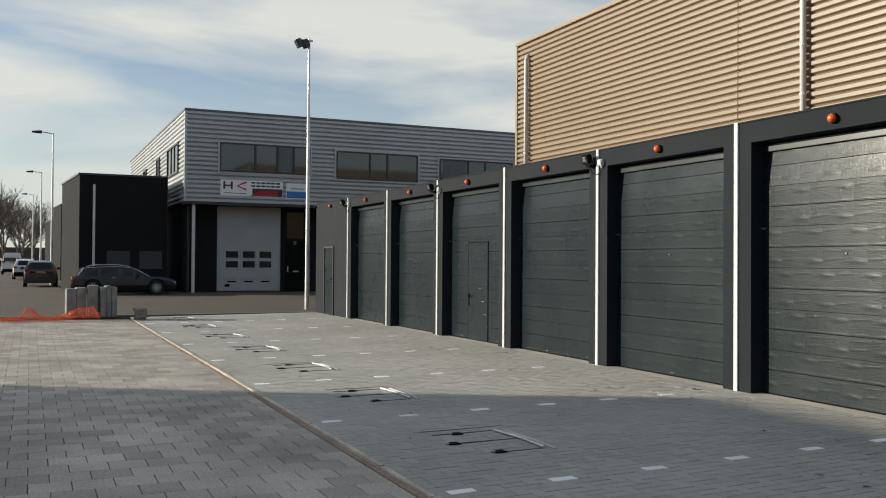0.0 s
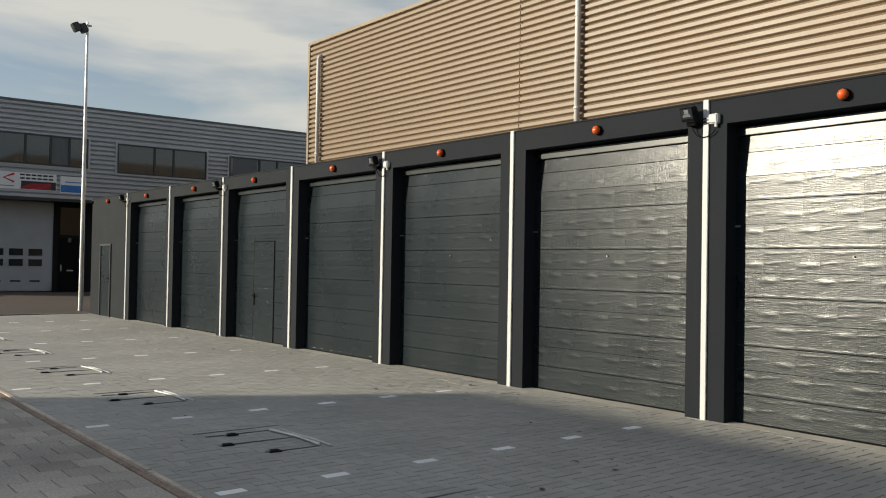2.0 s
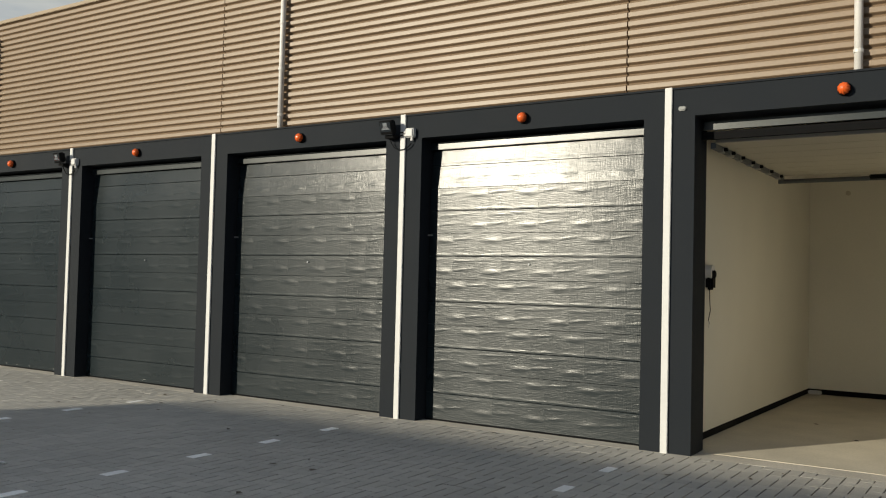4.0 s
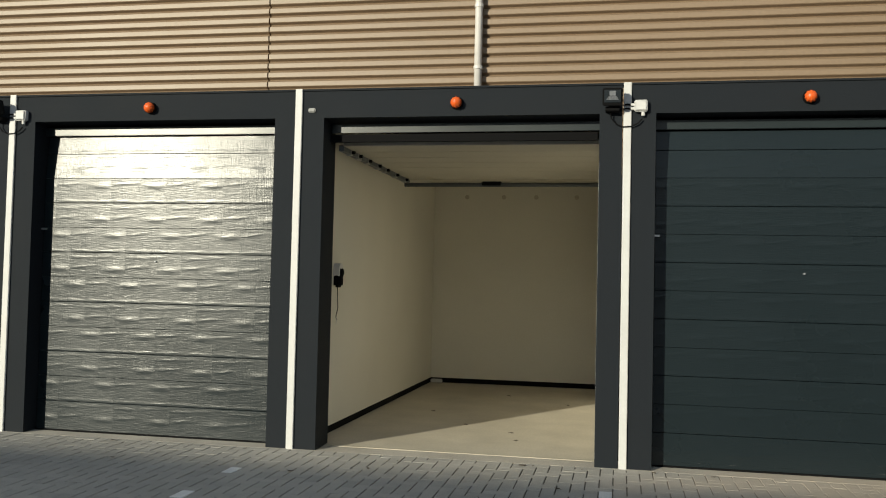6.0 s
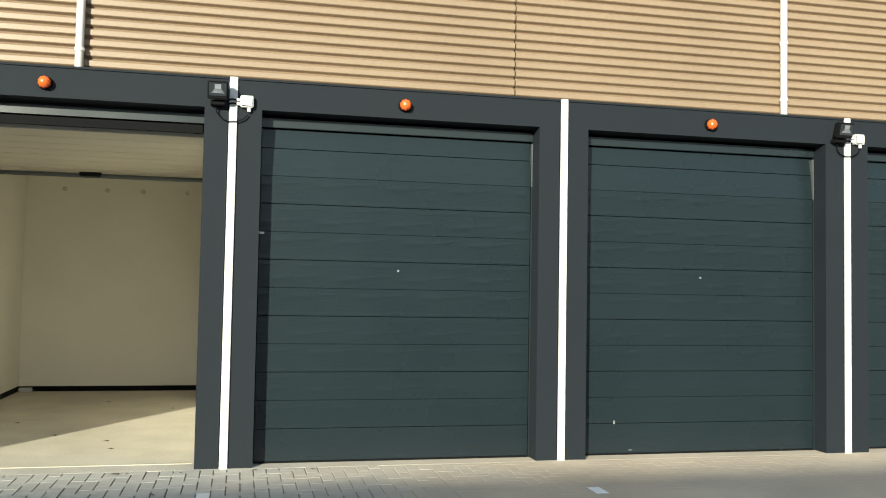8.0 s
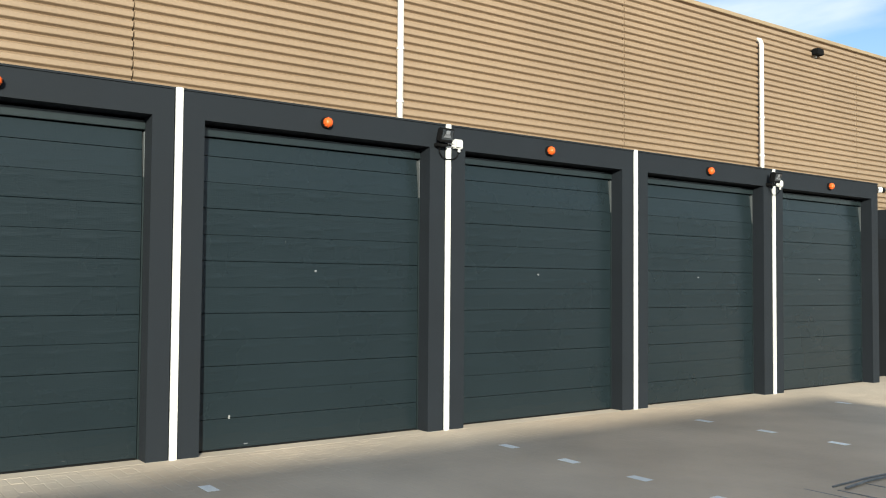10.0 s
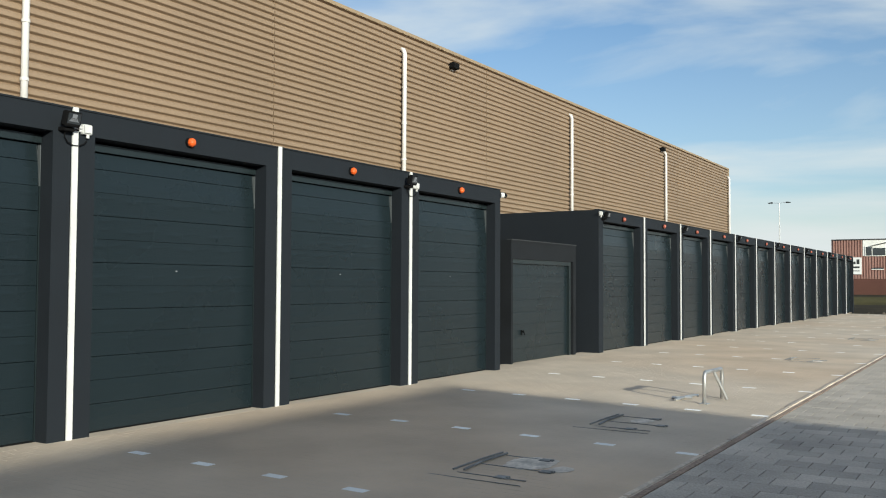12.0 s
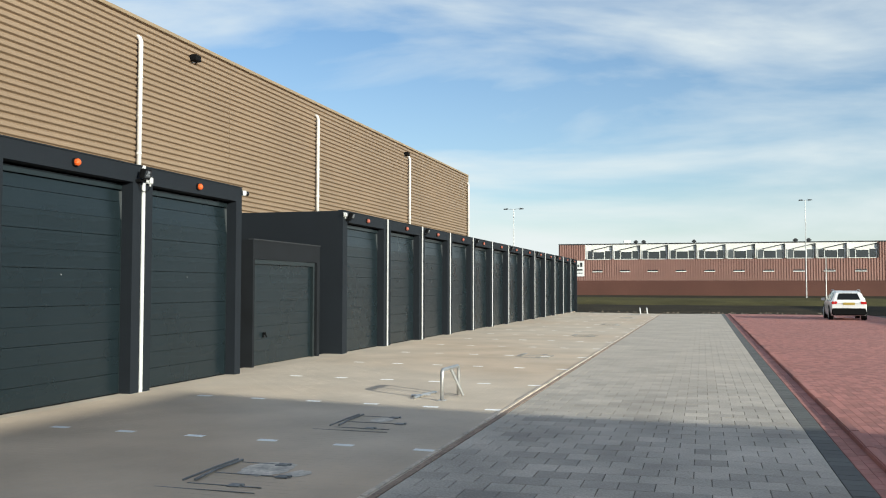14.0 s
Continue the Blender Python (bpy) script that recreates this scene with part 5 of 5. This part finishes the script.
for i in range(10):
    y1 = 15.5 - 5.68 * i
    w = solid("window", M_GLASS, far, "wide window with a pale frame", x=(-0.10, -0.06), y=(y1 - 5.0, y1), z=(7.55, 9.25))
    bm = bmesh.new()
    for f in (0.0, 0.24, 0.72, 0.98):
        box(bm, -0.16, -0.08, y1 - 5.0 * f - 0.12, y1 - 5.0 * f, 7.5, 9.3)
    box(bm, -0.16, -0.08, y1 - 3.6, y1 - 1.2, 9.0, 9.3)
    box(bm, -0.155, -0.085, y1 - 5.02, y1, 7.42, 7.52)
    box(bm, -0.155, -0.085, y1 - 5.02, y1, 9.22, 9.32)
    part("window_frame", bm, M_WHITE, w)
    if i in (5, 6, 7):
        for a in (0.02, 0.74):
            solid("curtain", M_RAIL, w, "pale curtain", x=(-0.115, -0.10), y=(y1 - 5.0 * a - 1.1, y1 - 5.0 * a), z=(7.6, 9.2))
    part("fin", box(bmesh.new(), -0.35, -0.06, y1 - 5.35, y1 - 5.15, 7.5, 10.4), M_FRAME, far, "dark upright fin")
    bm = bmesh.new()
    rod(bm, (-0.3, y1 - 5.25, 10.35), (-0.3, y1 - 0.9, 9.35), 0.09, sides=6)
    part("awning_bar", bm, M_FRAME, far, "slanted awning bar")
    s0 = y1 - 3.2
    w = solid("slit_window", M_GLASS, far, "low slit window with a pale sill", x=(-0.16, -0.10), y=(s0, s0 + 2.0), z=(4.95, 5.2))
    solid("sill", M_WHITE, w, x=(-0.24, -0.10), y=(s0 - 0.1, s0 + 2.1), z=(4.78, 4.93))
solid("sign_board", M_SIGN, far, "white sign board", x=(-0.2, -0.1), y=(16.1, 18.9), z=(3.9, 7.2))
for y0, z0, w0, h0 in ((16.5, 5.9, 0.5, 0.9), (17.2, 5.9, 0.35, 0.5), (17.8, 5.9, 0.5, 0.9), (16.5, 5.1, 1.9, 0.35), (16.5, 4.5, 1.6, 0.15)):
    solid("sign_bar", M_FRAME, far, "", x=(-0.23, -0.2), y=(y0, y0 + w0), z=(z0, z0 + h0))
for y0 in (5.0, 3.4, -6.8, -26.5, -29.0):
    solid("roof_unit", M_FRAME, far, "dark roof ventilator", 0.2, x=(1.0, 2.4), y=(y0, y0 + 0.9), z=(10.8, 11.5))
solid("roof_unit", M_WHITE, far, "", 0.1, x=(1.0, 2.4), y=(6.5, 8.0), z=(10.8, 11.5))


# ---- bare trees far down the road ----
def bare_tree(at, h, seed):
    rng = random.Random(seed)
    t = thing("bare_tree", "leafless winter tree with fine twigs", "tree", "bare trees down the road", at=at)
    trunk, crown = bmesh.new(), bmesh.new()

    def grow(bm, p, way, length, r, depth):
        q = p + way * length
        rod(bm, p, q, r, r * 0.62, 6 if depth < 2 else 3)
        if depth >= 5:
            return
        for _ in range(3 if depth < 4 else 3):
            turn = Vector((rng.uniform(-1, 1), rng.uniform(-1, 1), rng.uniform(-0.25, 0.9)))
            grow(crown, p + way * length * rng.uniform(0.55, 1.0), (way * 0.75 + turn * 0.62).normalized(), length * rng.uniform(0.6, 0.8), r * 0.55, depth + 1)
        grow(crown, q, (way + Vector((rng.uniform(-0.2, 0.2), rng.uniform(-0.2, 0.2), 0.15))).normalized(), length * 0.75, r * 0.62, depth + 1)

    grow(trunk, Vector((0, 0, -0.2)), Vector((0, 0, 1)), h * 0.27, h * 0.02, 0)
    part("trunk", trunk, M_BARK, t)
    tagged(part("crown", crown, M_TWIG, t, "bare twigs"), kind="stuff")
    return t


ta, tb = bare_tree((-150, -14.0, 0), 15.0, 3), bare_tree((-156, -9.5, 0), 13.0, 8)
for i, (x, y) in enumerate(((-150, -19), (-165, -12), (-160, -24), (-172, -7.5), (-180, -16), (-150, -29), (-190, -10), (-170, -33), (-185, -26), (-142, -17), (-146, -22.5), (-140, -12.2), (-152, -16.5), (-158, -20), (-163, -9.0), (-147, -26))):
    put_thing(ta if i % 2 else tb, x, y, 0, 47 * i)
hedge = tagged(solid("backdrop", M_BARK, x=(-215, -210), y=(-70, -3), z=(0, 4.0)), "dark distant hedge line", "backdrop", kind="structure")


# ---- litter ----
verts, quads_l = [], []
rng = random.Random(11)
for i in range(100):
    cx, cy = rng.uniform(-20, 4.5), -0.12 - 5.2 * rng.random() ** 2.2
    r, a = rng.uniform(0.012, 0.04), rng.uniform(0, 6.28)
    base = len(verts)
    for k in range(5):
        q = a + k * 1.2566
        verts.append((cx + r * math.cos(q) * (0.6 + 0.7 * rng.random()), cy + 0.6 * r * math.sin(q), level(cy) + 0.004 + 0.012 * rng.random()))
    quads_l.append([base + k for k in range(5)])
for cx, cy in ((1.35, 1.9), (1.9, 1.5), (2.35, 3.9), (2.0, 1.05), (1.5, 4.6), (0.8, 2.8)):
    base = len(verts)
    for k in range(5):
        verts.append((cx + 0.035 * math.cos(k * 1.2566), cy + 0.02 * math.sin(k * 1.2566), 0.027 + 0.006 * (k % 2)))
    quads_l.append([base + k for k in range(5)])
me = bpy.data.meshes.new("dead_leaves")
me.from_pydata(verts, [], quads_l)
me.materials.append(M_BARK)
tagged(new("dead_leaves", me), "few small dead leaves blown along the doors", "leaves", kind="stuff")

# ---- kerbs and gutter ----
def edging(name, x0, x1, y0, y1, z, mat, step, label, category, lift=0.004):
    """A line of kerb stones, each a stone of its own."""
    root = thing(name, label, category, kind="structure")
    mid = (y0 + y1) / 2
    bm = box(bmesh.new(), -step / 2 + 0.003, step / 2 - 0.003, y0 - mid, y1 - mid, -0.15, z, 0.012)
    src = part("kerb_stone", bm, mat, root)
    rng = random.Random(len(name))
    n = int((x1 - x0) / step)
    for i in range(n):
        ob = src if i == 0 else new("kerb_stone", src.data)
        ob.parent = root
        ob.matrix_basis = pose(x0 + step * (i + 0.5), mid + rng.uniform(-lift, lift), rng.uniform(-lift, lift), rng.uniform(-1, 1), 0, rng.uniform(-0.3, 0.3))
    return root


kerb_line = edging("gutter_kerb", -23.0, 59.5, -5.472, -5.403, 0.012, M_GUTTER, 1.0, "stained narrow concrete kerb line between the pavings", "kerb")
kerb_line.location.z = KERB_Z
edging("red_kerb", 3.0, 59.5, -9.505, -9.395, 0.05, M_RED, 1.0, "red brown kerb along the red paving", "kerb")


# ---- paving ----
def paving(name, label, x0, x1, y0, y1, dx, dy, mat, near, gap=0.006, seed=1, marks=(), by_x=True, jit=0.0007, herring=False, tilt=(0.0, 0.0), rock=0.12):
    """Rows of bricks in half bond, or bricks in herringbone; those inside the near stretch are objects of their own, the rest one mesh."""
    rng = np.random.default_rng(seed)
    root = thing(name, label, "paving", kind="structure")
    root.location.z, root.rotation_euler[0] = tilt
    rows = int(round((y1 - y0) / dy)) if by_x else int(round((x1 - x0) / dx))
    cells = []
    for r in range(rows):
        u0, u1, du = (x0, x1, dx) if by_x else (y0, y1, dy)
        n = int(round((u1 - u0) / du))
        cuts = u0 + (u1 - u0) / n * np.arange(n + 1)
        if r % 2:
            cuts = np.concatenate([[u0], cuts[:-1] + (u1 - u0) / n / 2, [u1]])
        mid, size = (cuts[:-1] + cuts[1:]) / 2, np.diff(cuts) / ((u1 - u0) / n)
        other = np.full(len(mid), (y0 + (y1 - y0) / rows * (r + 0.5)) if by_x else (x0 + (x1 - x0) / rows * (r + 0.5)))
        full = np.ones(len(mid))
        cells.append(np.stack([mid, other, size, full] if by_x else [other, mid, full, size], 1))
    c = np.concatenate(cells)
    if herring:
        ii, jj = np.meshgrid(np.arange(int((x1 - x0) / dx)), np.arange(int(round((y1 - y0) / dy))))
        ii, jj = ii.ravel(), jj.ravel()
        d, last_i, last_j = (ii - jj) % 4, ii.max(), jj.max()
        lying = np.stack([x0 + dx * (ii + 1.0), y0 + dy * (jj + 0.5), np.full(len(ii), 2.0), np.ones(len(ii))], 1)[(d == 0) & (ii < last_i)]
        upright = np.stack([x0 + dx * (ii + 0.5), y0 + dy * (jj + 1.0), np.ones(len(ii)), np.full(len(ii), 2.0)], 1)[(d == 3) & (jj < last_j)]
        ends = ((d == 0) & (ii == last_i)) | ((d == 3) & (jj == last_j)) | ((d == 1) & (ii == 0)) | ((d == 2) & (jj == 0))
        halves = np.stack([x0 + dx * (ii + 0.5), y0 + dy * (jj + 0.5), np.ones(len(ii)), np.ones(len(ii))], 1)[ends]
        c = np.concatenate([lying, upright, halves])
    else:
        dx, dy = ((x1 - x0) / round((x1 - x0) / dx), (y1 - y0) / rows) if by_x else ((x1 - x0) / rows, (y1 - y0) / round((y1 - y0) / dy))
    white = set()
    for mx, my in marks:
        far_off = (c[:, 0] - mx) ** 2 + (c[:, 1] - my) ** 2
        white.add(int(np.argmin(far_off + (9.0 * (c[:, 3] < 1.5) if herring else 0))))
    nx0, nx1, ny0, ny1 = near
    inside = (c[:, 0] > nx0) & (c[:, 0] < nx1) & (c[:, 1] > ny0) & (c[:, 1] < ny1)
    e, low = (0.0012 if herring else 0.0022), -0.05
    gx, gy = (gap, 0.0018) if herring or by_x else (0.0016, gap)
    quads = np.array([(8, 9, 10, 11), (4, 5, 9, 8), (5, 6, 10, 9), (6, 7, 11, 10), (7, 4, 8, 11), (0, 1, 5, 4), (1, 2, 6, 5), (2, 3, 7, 6), (3, 0, 4, 7)])

    def brick_verts(hx, hy):
        return np.array([(-hx, -hy, low), (hx, -hy, low), (hx, hy, low), (-hx, hy, low), (-hx, -hy, -e), (hx, -hy, -e), (hx, hy, -e), (-hx, hy, -e),
                         (-hx + e, -hy + e, 0), (hx - e, -hy + e, 0), (hx - e, hy - e, 0), (-hx + e, hy - e, 0)])

    def brick_mesh(hx, hy, mat):
        me = bpy.data.meshes.new("brick")
        me.from_pydata(brick_verts(hx, hy).tolist(), [], quads.tolist())
        me.materials.append(mat)
        return me

    shapes = {}
    rest = []
    count = 0
    for i, (x, y, sx, sy) in enumerate(c):
        z, tx, ty = rng.normal(0, jit), rng.normal(0, rock), rng.normal(0, rock)
        hx, hy = (dx * sx - gx) / 2, (dy * sy - gy) / 2
        if i in white or (inside[i] and count < 300 and sx * sy > 0.99):
            key = (round(hx, 4), round(hy, 4), i in white)
            if key not in shapes:
                shapes[key] = brick_mesh(hx, hy, M_MARK if i in white else mat)
            ob = new("marking_brick" if i in white else "brick", shapes[key])
            ob.parent = root
            ob.matrix_basis = pose(x, y, z + (0.001 if i in white else 0), tx, ty, 0)
            count += i not in white
        else:
            rest.append((x, y, z, radians(tx), radians(ty), hx, hy))
    a = np.array(rest)
    v = np.zeros((len(a), 12, 3))
    one, inset = brick_verts(1.0, 1.0), np.array([0.0] * 8 + [e] * 4)
    side = np.sign(one[:, :2])
    v[:, :, 0] = side[None, :, 0] * (a[:, None, 5] - inset[None])
    v[:, :, 1] = side[None, :, 1] * (a[:, None, 6] - inset[None])
    v[:, :, 2] = one[None, :, 2] + a[:, None, 2] + v[:, :, 1] * a[:, None, 3] - v[:, :, 0] * a[:, None, 4]
    v[:, :, 0] += a[:, None, 0]
    v[:, :, 1] += a[:, None, 1]
    f = (quads[None] + 12 * np.arange(len(a))[:, None, None]).reshape(-1, 4)
    me = bpy.data.meshes.new("bricks")
    me.from_pydata(v.reshape(-1, 3).tolist(), [], f.tolist())
    me.materials.append(mat)
    ob = new("bricks", me)
    ob.parent = root
    tagged(ob, kind="stuff")
    return root


MARK_Y = [-0.98 - 0.842 * i for i in range(6)]
mark_at = [(3.0 * k - 0.09, y) for k in range(-7, 2) for y in MARK_Y] + [(3.0 * k + (-0.19 if k == 2 else 0.02), y - 0.105) for k in range(2, 20) for y in MARK_Y]
BAY_TILT, LANE_TILT = (DOOR_Z, math.atan(FALL)), (-RISE * 8.98, -math.atan(RISE))
paving("bay_paving", "grey concrete herringbone bricks with white marking bricks between the bays", -24.143, 4.789, -5.4005, -0.033, 3.0 / 28, 0.10525, M_BAY, (-0.6, 2.9, -1.9, -0.01), 0.0105, 2, [m for m in mark_at if m[0] < 4.6], herring=True, tilt=BAY_TILT)
paving("sanded_paving", "sand-dusted herringbone bricks with white marking bricks between the bays", 4.788, 59.4, -5.4005, -0.033, 3.0 / 28, 0.10525, M_BAY, (5.0, 8.5, -1.9, -0.01), 0.0075, 7, [m for m in mark_at if m[0] > 4.6], jit=0.0002, herring=True, tilt=BAY_TILT, rock=0.02)
paving("lane_paving", "larger grey concrete blocks in running bond along the lane", -23.0, 59.4, -8.98, -5.54, 0.2866, 0.2866, M_SLAB, (7.0, 14.5, -8.9, -6.0), 0.007, 3, by_x=False, tilt=LANE_TILT)
paving("dark_band", "band of dark paving blocks beside the red gutter", 3.0, 59.4, -9.185, -8.983, 0.20, 0.20, M_DARKSLAB, (9.0, 14.0, -9.2, -8.6), 0.006, 4)
paving("red_gutter", "row of red clay bricks in a shallow gutter", 3.0, 59.4, -9.39, -9.19, 0.20, 0.098, M_RED, (9.0, 14.0, -9.5, -9.1), 0.005, 5)
paving("red_paving", "red clay brick paving with a little sand on it", 3.0, 59.4, -17.0, -9.51, 0.205, 0.105, M_RED, (11.0, 15.0, -10.6, -9.6), 0.006, 6)
paving("lane_west", "larger grey concrete blocks beside the lane", -23.0, 2.98, -17.0, -8.983, 0.2866, 0.2866, M_SLAB, (-1.5, 2.9, -11.5, -8.95), 0.007, 8, by_x=False)


def bed(name, mat, label, category, spans):
    """A sand bed along x: rows of (y0, y1) at the given depth under the paving, following its fall; depth may change along x."""
    bm = bmesh.new()
    xs, ys = spans
    grid = [[bm.verts.new((x, y, level(y) + dz)) for y in ys] for x, dz in xs]
    low = [[bm.verts.new((x, y, -0.3)) for y in ys] for x, dz in xs]
    for a, b in ((grid, 1), (low, -1)):
        for i in range(len(xs) - 1):
            for j in range(len(ys) - 1):
                q = (a[i][j], a[i + 1][j], a[i + 1][j + 1], a[i][j + 1])
                bm.faces.new(q if b > 0 else tuple(reversed(q)))
    rim = [(i, 0) for i in range(len(xs))] + [(len(xs) - 1, j) for j in range(1, len(ys))] + [(i, len(ys) - 1) for i in range(len(xs) - 2, -1, -1)] + [(0, j) for j in range(len(ys) - 2, 0, -1)]
    for (i, j), (k, m) in zip(rim, rim[1:] + rim[:1]):
        bm.faces.new((low[i][j], low[k][m], grid[k][m], grid[i][j]))
    return tagged(part(name, bm, mat), label, category, kind="structure")


bed("joint_bed", M_BAYJOINT, "sand in the joints of the bays, swept full further on", "joint sand", (((-24.0, -0.0075), (2.6, -0.0075), (5.2, -0.0008), (59.4, -0.0004)), (-5.40, -3.0, -0.034)))
bed("joint_bed", M_JOINT, "dark sand bed in the lane joints", "joint sand", (((-23.0, -0.010), (59.4, -0.010)), (-8.98, -5.545)))
joint_w = tagged(solid("joint_bed", M_JOINT, x=(-24.0, 59.4), y=(-17.0, -8.985), z=(-0.3, -0.009)), "dark sand bed in the paving joints", "joint sand", kind="structure")
bed("dirt_line", M_DIRT, "brown earth caught along the kerb line", "dirt", (((-23.0, 0.004), (59.4, 0.004)), (-5.535, -5.474)))
apron = tagged(solid("apron", M_APRON, x=(-24.0, 18.0), y=(-0.031, 0.34), z=(-0.3, DOOR_Z)), "narrow concrete apron under the garage doors", "apron", kind="structure")
apron_far = tagged(solid("apron", M_APRON, x=(18.004, 62.0), y=(-0.031, 0.52), z=(-0.3, DOOR_Z)), "narrow concrete apron under the further doors", "apron", kind="structure")
edge_w = tagged(solid("paving_edge", M_JOINT, x=(-24.3, -24.0), y=(-17.0, 0.8), z=(-0.3, 0.03)), "dark earth edge where the paving ends", "edge", kind="structure")
